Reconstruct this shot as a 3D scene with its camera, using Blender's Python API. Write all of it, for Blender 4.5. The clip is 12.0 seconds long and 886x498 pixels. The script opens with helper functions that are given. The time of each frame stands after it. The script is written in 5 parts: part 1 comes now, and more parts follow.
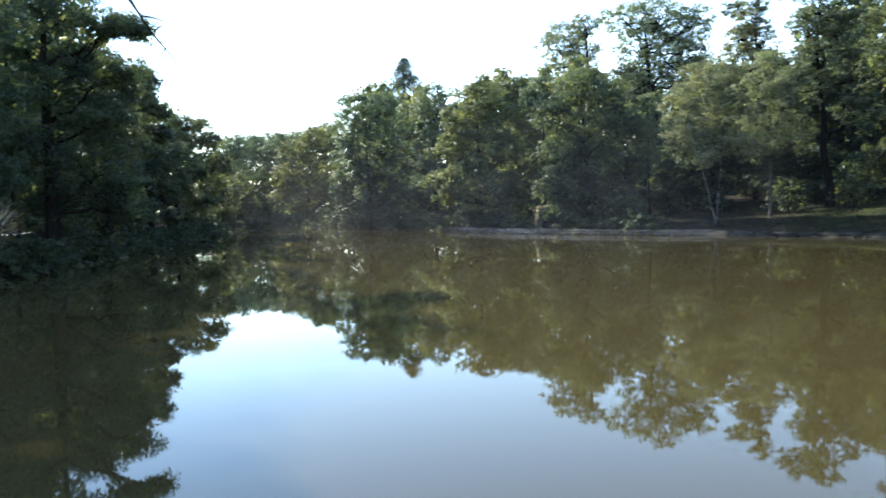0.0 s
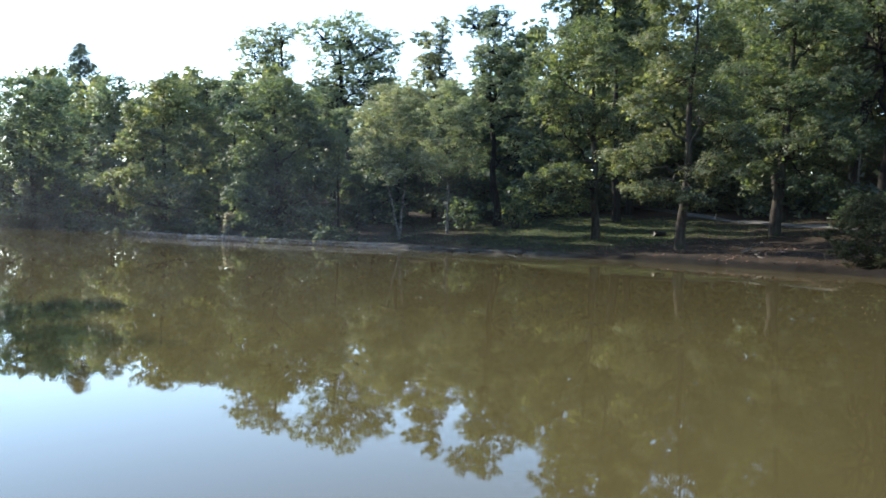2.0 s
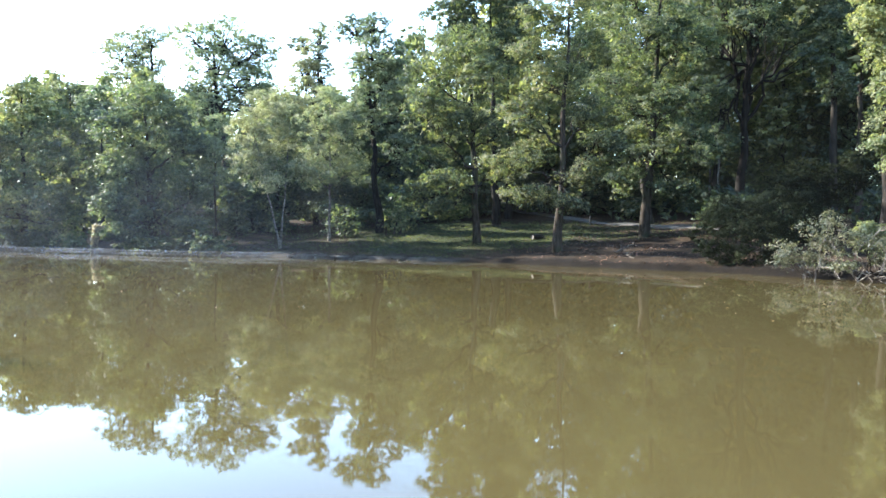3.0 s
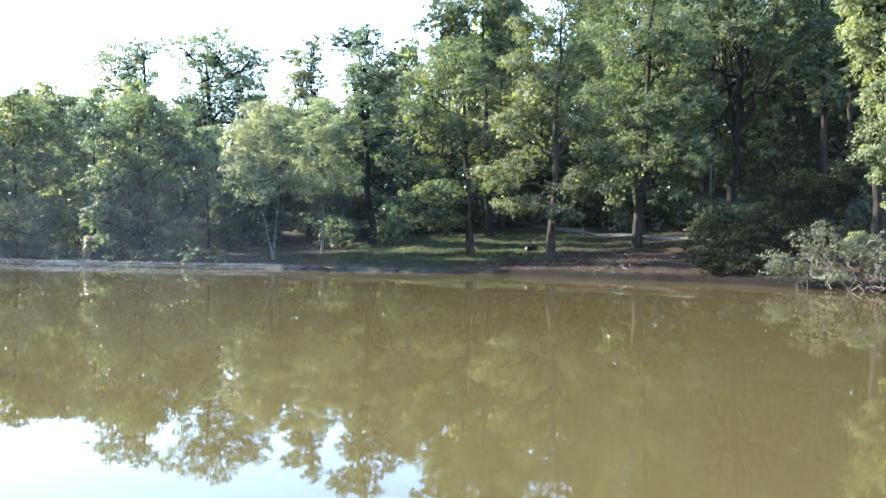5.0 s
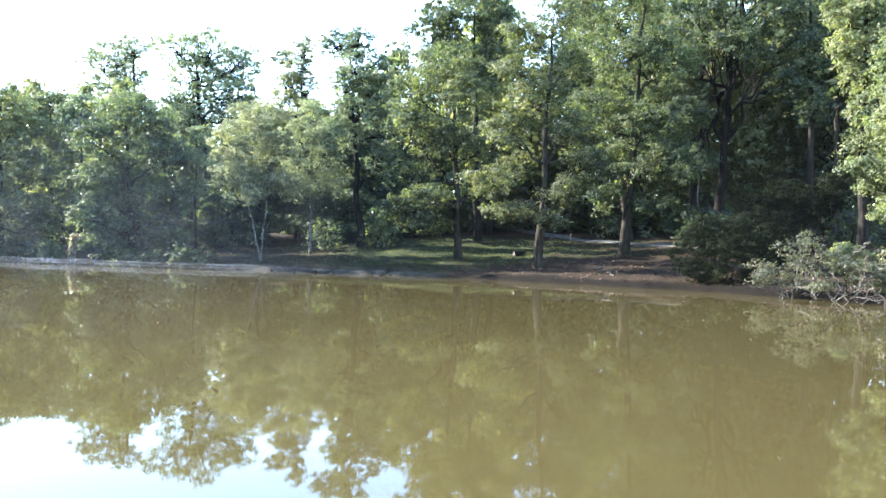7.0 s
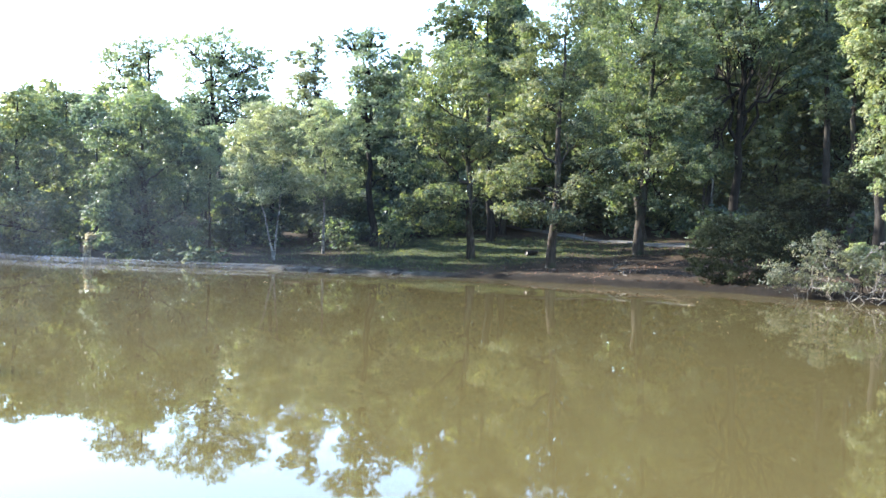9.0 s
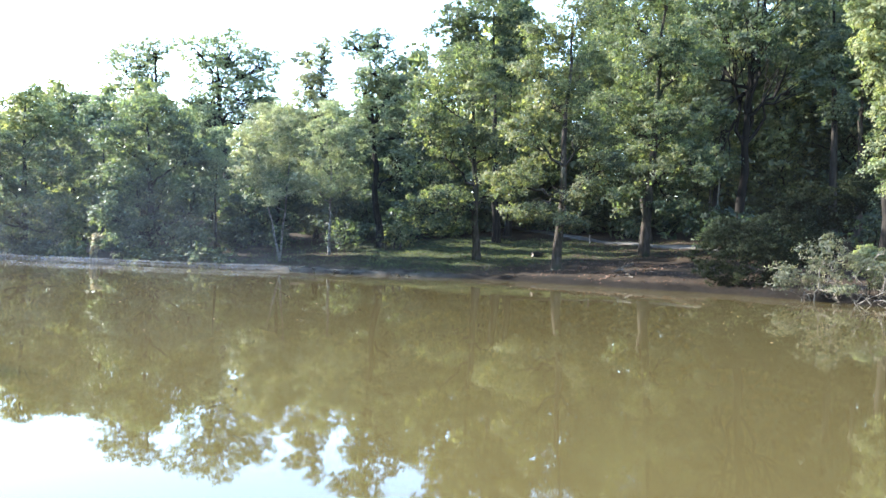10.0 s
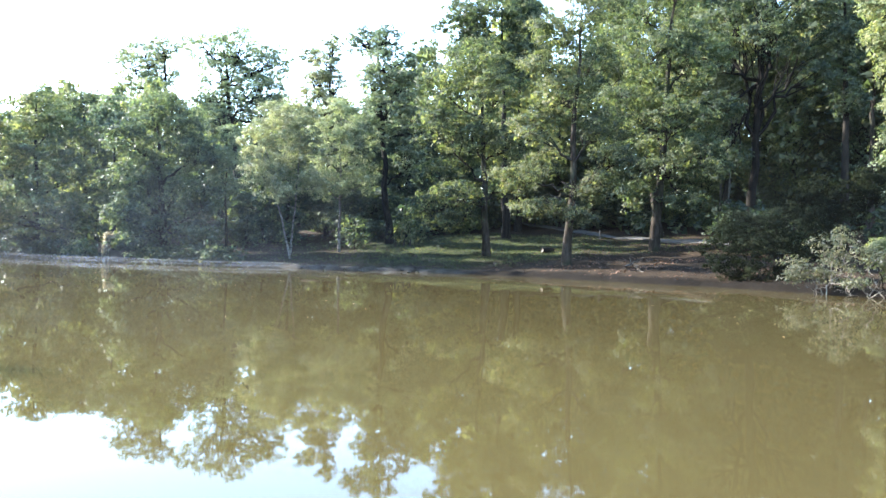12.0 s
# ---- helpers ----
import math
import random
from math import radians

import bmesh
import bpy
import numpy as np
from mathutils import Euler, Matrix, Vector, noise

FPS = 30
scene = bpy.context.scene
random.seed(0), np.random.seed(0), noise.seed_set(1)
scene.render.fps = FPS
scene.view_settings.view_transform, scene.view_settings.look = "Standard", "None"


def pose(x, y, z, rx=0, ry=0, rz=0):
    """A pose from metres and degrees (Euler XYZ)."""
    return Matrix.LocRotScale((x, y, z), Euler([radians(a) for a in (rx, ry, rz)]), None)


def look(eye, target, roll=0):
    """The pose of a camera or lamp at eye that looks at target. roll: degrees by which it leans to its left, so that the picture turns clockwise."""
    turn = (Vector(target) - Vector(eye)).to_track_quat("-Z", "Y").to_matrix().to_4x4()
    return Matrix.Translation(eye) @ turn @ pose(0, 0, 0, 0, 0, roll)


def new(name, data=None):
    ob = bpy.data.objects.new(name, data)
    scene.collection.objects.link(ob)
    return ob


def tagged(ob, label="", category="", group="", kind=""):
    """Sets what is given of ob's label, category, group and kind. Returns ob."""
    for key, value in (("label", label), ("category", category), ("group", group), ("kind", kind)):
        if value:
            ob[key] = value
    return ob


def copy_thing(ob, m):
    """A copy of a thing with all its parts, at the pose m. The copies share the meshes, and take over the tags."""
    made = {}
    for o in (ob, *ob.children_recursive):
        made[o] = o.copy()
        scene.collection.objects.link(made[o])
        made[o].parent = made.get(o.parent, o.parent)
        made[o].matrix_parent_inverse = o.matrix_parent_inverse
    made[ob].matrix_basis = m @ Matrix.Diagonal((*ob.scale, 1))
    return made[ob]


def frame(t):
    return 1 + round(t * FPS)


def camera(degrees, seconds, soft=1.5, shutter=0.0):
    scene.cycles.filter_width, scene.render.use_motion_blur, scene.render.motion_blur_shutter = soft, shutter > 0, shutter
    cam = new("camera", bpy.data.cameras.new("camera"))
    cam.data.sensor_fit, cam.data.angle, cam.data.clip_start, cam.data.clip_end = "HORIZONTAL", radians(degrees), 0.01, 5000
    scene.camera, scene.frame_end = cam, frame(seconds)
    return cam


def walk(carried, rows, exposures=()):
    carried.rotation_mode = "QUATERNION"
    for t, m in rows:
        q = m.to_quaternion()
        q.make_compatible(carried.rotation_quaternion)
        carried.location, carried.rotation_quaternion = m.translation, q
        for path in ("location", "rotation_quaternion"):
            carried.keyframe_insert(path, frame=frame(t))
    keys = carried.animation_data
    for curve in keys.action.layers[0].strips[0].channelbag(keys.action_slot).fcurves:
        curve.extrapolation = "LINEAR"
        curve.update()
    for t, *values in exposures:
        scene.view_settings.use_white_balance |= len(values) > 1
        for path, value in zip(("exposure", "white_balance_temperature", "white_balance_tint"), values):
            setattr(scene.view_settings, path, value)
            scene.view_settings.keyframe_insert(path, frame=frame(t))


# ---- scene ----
cam = camera(58.15, 12.0, soft=1.5, shutter=0.2)
EYE = (0.0, 0.0, 2.0)


def turn(yaw, pitch, roll):
    return pose(*EYE, 90 + pitch, 0, yaw) @ pose(0, 0, 0, 0, 0, roll)


walk(cam, [
    (0.0, turn(-0.15, -3.05, -1.5)),
    (0.1, turn(1.80, -3.16, -1.25)),
    (0.2, turn(4.18, -3.39, -0.85)),
    (0.3, turn(5.32, -3.60, -0.60)),
    (0.4, turn(5.44, -3.92, -0.37)),
    (0.5, turn(5.09, -4.12, -0.06)),
    (0.7, turn(2.95, -4.63, 0.75)),
    (1.0, turn(-2.86, -5.15, 1.40)),
    (1.2, turn(-8.11, -4.80, 1.85)),
    (1.5, turn(-14.05, -3.92, 1.88)),
    (1.7, turn(-17.84, -3.24, 1.75)),
    (2.0, turn(-22.28, -2.38, 1.45)),
    (2.5, turn(-26.94, -1.89, 0.98)),
    (3.0, turn(-30.66, -1.78, 0.43)),
    (3.5, turn(-32.11, -1.69, -0.06)),
    (3.7, turn(-31.43, -1.69, -0.07)),
    (5.3, turn(-31.29, -0.84, 0.40)),
    (5.5, turn(-31.71, -0.79, 0.44)),
    (6.0, turn(-32.23, -0.72, 0.55)),
    (6.5, turn(-32.29, -0.70, 0.88)),
    (7.0, turn(-32.00, -0.67, 1.23)),
    (7.5, turn(-31.81, -0.70, 1.36)),
    (9.5, turn(-30.85, -0.68, 1.41)),
    (10.0, turn(-30.68, -0.64, 1.47)),
    (10.5, turn(-30.54, -0.64, 1.32)),
    (11.0, turn(-30.36, -0.69, 1.27)),
    (11.5, turn(-30.22, -0.81, 1.13)),
    (12.0, turn(-29.98, -0.92, 1.02)),
], exposures=[(0.0, 1.62, 6080, 10), (0.5, 1.48, 6080, 10), (1.5, 1.22, 6080, 10), (2.0, 1.85, 6090, 10), (2.5, 2.45, 6100, 11),
              (3.5, 2.9, 5920, 11), (12.0, 3.05, 5920, 11)])

# ---- light: a low morning sun over the left bank, clear sky ----
SUN_TURN, SUN_UP = 36.0, 26.0       # degrees left of +y, degrees above the horizon
sun_way = Vector((-math.sin(radians(SUN_TURN)) * math.cos(radians(SUN_UP)),
                  math.cos(radians(SUN_TURN)) * math.cos(radians(SUN_UP)), math.sin(radians(SUN_UP))))
world = bpy.data.worlds.new("sky")
scene.world = world
world.use_nodes = True
wn = world.node_tree.nodes
sky = wn.new("ShaderNodeTexSky")
sky.sky_type = "NISHITA"
sky.sun_disc = False
sky.sun_elevation = radians(SUN_UP)
sky.sun_rotation = radians(-SUN_TURN)
sky.dust_density = 0.0
sky.ozone_density = 0.3
wn["Background"].inputs["Strength"].default_value = 0.15
world.node_tree.links.new(sky.outputs[0], wn["Background"].inputs["Color"])
sun = new("sun", bpy.data.lights.new("sun", "SUN"))
sun.data.energy, sun.data.angle, sun.data.color = 4.5, radians(0.55), (1.0, 0.92, 0.78)
sun.matrix_world = look(sun_way * 100, (0, 0, 0))


# ---- materials ----
def material(name):
    m = bpy.data.materials.new(name)
    m.use_nodes = True
    return m, m.node_tree.nodes, m.node_tree.links, m.node_tree.nodes["Principled BSDF"]


def ramp(n, stops):
    r = n.new("ShaderNodeValToRGB")
    while len(r.color_ramp.elements) < len(stops):
        r.color_ramp.elements.new(0.5)
    for e, (p, c) in zip(r.color_ramp.elements, stops):
        e.position, e.color = p, (*c, 1)
    return r


def noise_tex(n, l, scale, detail=4.0, rough=0.55, coord=None):
    t = n.new("ShaderNodeTexNoise")
    t.inputs["Scale"].default_value, t.inputs["Detail"].default_value, t.inputs["Roughness"].default_value = scale, detail, rough
    if coord is not None:
        l.new(coord, t.inputs["Vector"])
    return t


def mix_col(n, l, fac, a, b, blend="MIX"):
    m = n.new("ShaderNodeMix")
    m.data_type, m.blend_type = "RGBA", blend
    for s, v in ((m.inputs[0], fac), (m.inputs[6], a), (m.inputs[7], b)):
        if hasattr(v, "is_output"):
            l.new(v, s)
        else:
            s.default_value = v if isinstance(v, float) else (*v, 1)
    return m.outputs[2]


def leaf_material(name, dark, light, tip, glow, gloss=0.52, through_leaf=0.38, sheen=0.13):
    """Leaves: colour differs leaf by leaf, clump by clump and tree by tree; light passes through the blade."""
    m, n, l, bsdf = material(name)
    geo, info, co = n.new("ShaderNodeNewGeometry"), n.new("ShaderNodeObjectInfo"), n.new("ShaderNodeTexCoord")
    dark, light, tip = [tuple(k * (0.72 * c + 0.28 * m) for k, c, m in zip((1.19, 1.0, 1.18), col, light)) for col in (dark, light, tip)]
    leafwise = ramp(n, [(0.0, dark), (0.55, light), (1.0, tip)])
    l.new(geo.outputs["Random Per Island"], leafwise.inputs[0])
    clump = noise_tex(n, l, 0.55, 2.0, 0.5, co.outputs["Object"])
    # clump tint paints shade and sun on boughs: bluish dark to warm bright
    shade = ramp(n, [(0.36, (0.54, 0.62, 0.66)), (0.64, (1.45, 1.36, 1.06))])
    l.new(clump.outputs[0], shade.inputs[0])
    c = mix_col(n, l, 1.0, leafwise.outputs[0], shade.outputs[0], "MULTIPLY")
    hue = n.new("ShaderNodeHueSaturation")
    tree = n.new("ShaderNodeMapRange")
    tree.inputs[3].default_value, tree.inputs[4].default_value = 0.475, 0.515
    l.new(info.outputs["Random"], tree.inputs[0])
    hue.inputs["Saturation"].default_value = 0.79
    hue.inputs["Value"].default_value = 1.3
    l.new(tree.outputs[0], hue.inputs["Hue"])
    l.new(c, hue.inputs["Color"])
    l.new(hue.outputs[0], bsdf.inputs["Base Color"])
    bsdf.inputs["Roughness"].default_value = gloss
    bsdf.inputs["Specular IOR Level"].default_value = sheen
    tr = n.new("ShaderNodeBsdfTranslucent")
    l.new(mix_col(n, l, 1.0, hue.outputs[0], glow, "MULTIPLY"), tr.inputs["Color"])
    mixer = n.new("ShaderNodeMixShader")
    mixer.inputs[0].default_value = through_leaf
    l.new(bsdf.outputs[0], mixer.inputs[1])
    l.new(tr.outputs[0], mixer.inputs[2])
    l.new(mixer.outputs[0], n["Material Output"].inputs["Surface"])
    return m


def bark_material(name, deep, ridge, scale=(9, 9, 1.6), moss=None):
    m, n, l, bsdf = material(name)
    co, mp = n.new("ShaderNodeTexCoord"), n.new("ShaderNodeMapping")
    mp.inputs["Scale"].default_value = scale
    l.new(co.outputs["Object"], mp.inputs["Vector"])
    t = noise_tex(n, l, 1.0, 5.0, 0.6, mp.outputs[0])
    r = ramp(n, [(0.34, deep), (0.62, ridge)])
    l.new(t.outputs[0], r.inputs[0])
    c = r.outputs[0]
    if moss:
        patch = noise_tex(n, l, 0.9, 3.0, 0.6, co.outputs["Object"])
        k = ramp(n, [(0.50, (0, 0, 0)), (0.66, (1, 1, 1))])
        l.new(patch.outputs[0], k.inputs[0])
        c = mix_col(n, l, k.outputs[0], c, moss)
    l.new(c, bsdf.inputs["Base Color"])
    bsdf.inputs["Roughness"].default_value = 0.9
    bsdf.inputs["Specular IOR Level"].default_value = 0.08
    bump = n.new("ShaderNodeBump")
    bump.inputs["Strength"].default_value, bump.inputs["Distance"].default_value = 0.8, 0.03
    l.new(t.outputs[0], bump.inputs["Height"])
    l.new(bump.outputs[0], bsdf.inputs["Normal"])
    return m


OAK_LEAF = leaf_material("oak_leaf", (0.021, 0.038, 0.023), (0.047, 0.073, 0.037), (0.128, 0.144, 0.062), (1.9, 2.1, 0.9))
MAPLE_LEAF = leaf_material("maple_leaf", (0.044, 0.072, 0.030), (0.086, 0.120, 0.048), (0.160, 0.178, 0.078), (1.7, 1.8, 0.9))
# leaf colour lightened to paint in haze and backlight on far crowns
LIGHTENED_LEAF = leaf_material("lightened_leaf", (0.044, 0.070, 0.044), (0.084, 0.120, 0.070), (0.150, 0.180, 0.100), (1.3, 1.6, 0.95))
# darkened leaf copy for trees in shade; the shade is in the colour
SHADE_LEAF = leaf_material("shade_tone_leaf", (0.018, 0.034, 0.022), (0.036, 0.060, 0.036), (0.068, 0.092, 0.050), (1.8, 2.0, 0.9))
BIRCH_LEAF = leaf_material("birch_leaf", (0.070, 0.098, 0.050), (0.118, 0.155, 0.074), (0.205, 0.232, 0.118), (1.35, 1.55, 0.95))
WOOD_LEAF = leaf_material("wood_leaf", (0.026, 0.044, 0.028), (0.054, 0.080, 0.046), (0.115, 0.138, 0.070), (1.8, 2.0, 0.9))
WILLOW_LEAF = leaf_material("willow_leaf", (0.030, 0.044, 0.024), (0.070, 0.086, 0.048), (0.190, 0.195, 0.120), (1.4, 1.5, 0.9))
NEEDLE = leaf_material("spruce_needle", (0.026, 0.044, 0.026), (0.044, 0.070, 0.038), (0.072, 0.102, 0.052), (1.0, 1.2, 0.7), 0.5, 0.12)
OAK_BARK = bark_material("oak_bark", (0.014, 0.0115, 0.0095), (0.056, 0.046, 0.037), moss=(0.030, 0.034, 0.020))
# bush leaves darkened far below their own green, painting the oaks' shade
SHADE_BUSH_LEAF = leaf_material("shade_bush_leaf", (0.004, 0.009, 0.004), (0.009, 0.016, 0.0065), (0.017, 0.025, 0.010), (1.2, 1.4, 0.8), 0.8, 0.25, 0.03)
# oak bark blackened to paint the shade on the crooked oak
SHADE_BARK = bark_material("shade_oak_bark", (0.005, 0.0045, 0.004), (0.014, 0.012, 0.010))
# ivy lightened so that its colour carries the sunlight on the stump
IVY_LEAF = leaf_material("ivy_leaf", (0.12, 0.13, 0.07), (0.24, 0.25, 0.14), (0.42, 0.41, 0.27), (1.3, 1.3, 0.9))
DARK_BARK = bark_material("dark_bark", (0.008, 0.007, 0.006), (0.027, 0.023, 0.019))
BIRCH_BARK = bark_material("birch_bark", (0.055, 0.050, 0.043), (0.165, 0.155, 0.135), (3, 3, 7))
LITTER_WOOD = bark_material("damp_wood", (0.035, 0.029, 0.023), (0.110, 0.095, 0.078), (12, 12, 3))
DEAD_WOOD = bark_material("dead_wood", (0.075, 0.064, 0.053), (0.21, 0.19, 0.165), (12, 12, 3))


def water_material():
    m, n, l, bsdf = material("pond_water")
    co = n.new("ShaderNodeTexCoord")
    t = noise_tex(n, l, 0.05, 3.0, 0.5, co.outputs["Object"])
    r = ramp(n, [(0.3, (0.0545, 0.0430, 0.0165)), (0.7, (0.0655, 0.0520, 0.020))])
    l.new(t.outputs[0], r.inputs[0])
    l.new(r.outputs[0], bsdf.inputs["Base Color"])
    bsdf.inputs["Roughness"].default_value = 0.02
    bsdf.inputs["IOR"].default_value = 1.33
    mp = n.new("ShaderNodeMapping")
    mp.inputs["Scale"].default_value = (1.0, 1.0, 1.0)
    l.new(co.outputs["Object"], mp.inputs["Vector"])
    rip = noise_tex(n, l, 0.7, 1.0, 0.5, mp.outputs[0])
    bump = n.new("ShaderNodeBump")
    bump.inputs["Strength"].default_value, bump.inputs["Distance"].default_value = 0.03, 0.02
    l.new(rip.outputs[0], bump.inputs["Height"])
    l.new(bump.outputs[0], bsdf.inputs["Normal"])
    return m


def ground_material():
    """Grass in the open, brown leaf litter in the wood, pale dried mud at the water's edge."""
    m, n, l, bsdf = material("bank_ground")
    co = n.new("ShaderNodeTexCoord")
    edge, wood = n.new("ShaderNodeAttribute"), n.new("ShaderNodeAttribute")
    edge.attribute_name, wood.attribute_name = "edge", "wood"
    big = noise_tex(n, l, 0.35, 5.0, 0.6, co.outputs["Object"])
    fine = noise_tex(n, l, 6.0, 5.0, 0.65, co.outputs["Object"])
    grass = ramp(n, [(0.30, (0.011, 0.017, 0.0065)), (0.70, (0.028, 0.033, 0.013))])
    litter = ramp(n, [(0.30, (0.011, 0.008, 0.0055)), (0.72, (0.044, 0.030, 0.018))])
    mud = ramp(n, [(0.30, (0.050, 0.045, 0.038)), (0.70, (0.125, 0.114, 0.096))])
    for r in (grass, litter, mud):
        l.new(fine.outputs[0], r.inputs[0])
    add = n.new("ShaderNodeMath")
    add.operation = "ADD"
    l.new(wood.outputs["Fac"], add.inputs[0])
    l.new(big.outputs[0], add.inputs[1])
    k = ramp(n, [(0.70, (0, 0, 0)), (0.95, (1, 1, 1))])
    l.new(add.outputs[0], k.inputs[0])
    c = mix_col(n, l, k.outputs[0], grass.outputs[0], litter.outputs[0])
    # damp soil at the waterline, blackened further to paint the bank's shade
    wet_shade = n.new("ShaderNodeAttribute")
    wet_shade.attribute_name = "wet_shade"
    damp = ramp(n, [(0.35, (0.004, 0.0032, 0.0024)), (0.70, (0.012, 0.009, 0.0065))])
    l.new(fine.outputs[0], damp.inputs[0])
    c = mix_col(n, l, wet_shade.outputs["Fac"], c, damp.outputs[0])
    c = mix_col(n, l, edge.outputs["Fac"], c, mud.outputs[0])
    l.new(c, bsdf.inputs["Base Color"])
    bsdf.inputs["Roughness"].default_value = 0.95
    bsdf.inputs["Specular IOR Level"].default_value = 0.08
    bump = n.new("ShaderNodeBump")
    bump.inputs["Strength"].default_value, bump.inputs["Distance"].default_value = 0.7, 0.06
    l.new(fine.outputs[0], bump.inputs["Height"])
    l.new(bump.outputs[0], bsdf.inputs["Normal"])
    return m


def gravel_material():
    m, n, l, bsdf = material("path_gravel")
    co = n.new("ShaderNodeTexCoord")
    t = noise_tex(n, l, 9.0, 5.0, 0.7, co.outputs["Object"])
    r = ramp(n, [(0.3, (0.040, 0.036, 0.031)), (0.7, (0.092, 0.084, 0.073))])
    l.new(t.outputs[0], r.inputs[0])
    l.new(r.outputs[0], bsdf.inputs["Base Color"])
    bsdf.inputs["Roughness"].default_value = 0.95
    return m


# ---- mesh helpers ----
def mesh_from(name, verts, faces, mat):
    me = bpy.data.meshes.new(name)
    me.from_pydata([tuple(v) for v in verts], [], faces)
    me.materials.append(mat)
    return me


def quads_mesh(name, corners, mat):
    """corners: (n, k, 3) array, one loose k-cornered blade each."""
    n, k = corners.shape[:2]
    me = bpy.data.meshes.new(name)
    me.vertices.add(k * n)
    me.vertices.foreach_set("co", corners.reshape(-1).astype(np.float32))
    me.loops.add(k * n)
    me.loops.foreach_set("vertex_index", np.arange(k * n, dtype=np.int32))
    me.polygons.add(n)
    me.polygons.foreach_set("loop_start", np.arange(0, k * n, k, dtype=np.int32))
    me.polygons.foreach_set("loop_total", np.full(n, k, dtype=np.int32))
    me.materials.append(mat)
    me.update(calc_edges=True)
    return me


def part(name, me, parent, label=""):
    ob = new(name, me)
    ob.parent = parent
    if label:
        tagged(ob, label)
    return ob


def thing(name, x, y, z, label, category, group="", rz=0.0):
    ob = new(name)
    ob.matrix_basis = pose(x, y, z, 0, 0, rz)
    return tagged(ob, label, category, group)


class Tubes:
    """Collects tapered round limbs into one mesh."""

    def __init__(self):
        self.v, self.f = [], []

    def add(self, pts, radii, sides=6):
        pts = [Vector(p) for p in pts]
        base = len(self.v)
        for i, p in enumerate(pts):
            d = (pts[min(i + 1, len(pts) - 1)] - pts[max(i - 1, 0)]).normalized()
            side = d.orthogonal().normalized() if abs(d.z) < 0.9 else Vector((1, 0, 0))
            side = (side - d * side.dot(d)).normalized()
            up = d.cross(side)
            for k in range(sides):
                a = 2 * math.pi * k / sides
                self.v.append(p + (side * math.cos(a) + up * math.sin(a)) * radii[i])
        for i in range(len(pts) - 1):
            for k in range(sides):
                a, b = base + i * sides + k, base + i * sides + (k + 1) % sides
                self.f.append((a, b, b + sides, a + sides))
        self.f.append(tuple(base + (len(pts) - 1) * sides + k for k in range(sides)))

    def mesh(self, name, mat):
        me = mesh_from(name, self.v, self.f, mat)
        for p in me.polygons:
            p.use_smooth = True
        return me


def unit(a):
    return a / np.maximum(np.linalg.norm(a, axis=-1, keepdims=True), 1e-9)


def leaf_quads(rng, centres, radii, per, size, wide=0.55, lift=0.5, hang=0.0, out=None):
    """Small pointed leaves scattered over clumps (ellipsoids), thicker towards each clump's skin."""
    n = len(centres)
    c, r = np.repeat(centres, per, 0), np.repeat(radii, per, 0)
    u = unit(rng.normal(size=(n * per, 3)))
    p = c + u * r * (0.30 + 0.75 * np.sqrt(rng.random((n * per, 1))))
    normal = 0.45 * u + np.array([0, 0, lift]) + 0.42 * rng.normal(size=u.shape)
    normal = unit(normal + 0.8 * np.repeat(out, per, 0)) if out is not None else unit(normal)
    t = unit(np.cross(normal, rng.normal(size=u.shape)) + np.array([0, 0, -hang]))
    b = unit(np.cross(normal, t))
    ln = size * (0.6 + 0.8 * rng.random((n * per, 1)))
    skew = t * ln * (0.25 * rng.random((n * per, 1)) - 0.45)
    return np.stack([p + b * ln * wide * 0.5 + skew, p + t * ln * 0.55, p - b * ln * wide * 0.5 - t * ln * 0.3], 1)


def crown_boughs(rng, n, height, low, radius, lean, prof, shell, size):
    """Centres and radii of the boughs (leafy masses) of a lobed crown. prof(s): relative radius at relative height s."""
    ph = rng.random(6) * 6.28
    s = (np.arange(n * 2) + rng.random(n * 2)) / (n * 2)
    keep = rng.random(n * 2) < 0.04 + 0.72 * prof(s) ** 1.4
    s = s[keep]
    az = np.cumsum(np.full(len(s), 2.399)) + rng.random(len(s)) * 0.9
    lobe = (1 + 0.16 * np.sin(2 * az + ph[0] + 4 * s) + 0.13 * np.sin(3 * az + ph[1] - 7 * s) + 0.16 * np.sin(17 * s + ph[3] + az))
    size = size * (0.7 + 0.6 * rng.random(len(s))) * np.clip(0.75 + prof(s) * 0.3, 0.75, 1.05)
    rad = np.maximum(radius * prof(s) * lobe * (shell + (1 - shell) * np.sqrt(rng.random(len(s)))) - size * 0.7, 0.08)
    z = low + (height - low) * s
    z = np.minimum(z, height - size * 0.5)
    pts = np.stack([np.cos(az) * rad + lean[0] * s ** 0.5, np.sin(az) * rad + lean[1] * s ** 0.5, z], 1)
    return pts, size


PROFILES = {
    "oak": lambda s: np.clip(np.sin(np.pi * np.clip(0.14 + 0.80 * s, 0, 1)), 0.02, 1) ** 0.55,
    "dome": lambda s: np.clip(1 - np.clip(1.2 * s - 0.2, 0, 1) ** 4.2, 0.02, 1) ** 0.5 * np.clip(0.80 + s, 0, 1),
    "skirt": lambda s: np.sqrt(np.clip(1 - np.clip(1.35 * s - 0.35, 0, 1) ** 2.2, 0.03, 1)) * np.clip(0.82 + s, 0, 1),
}


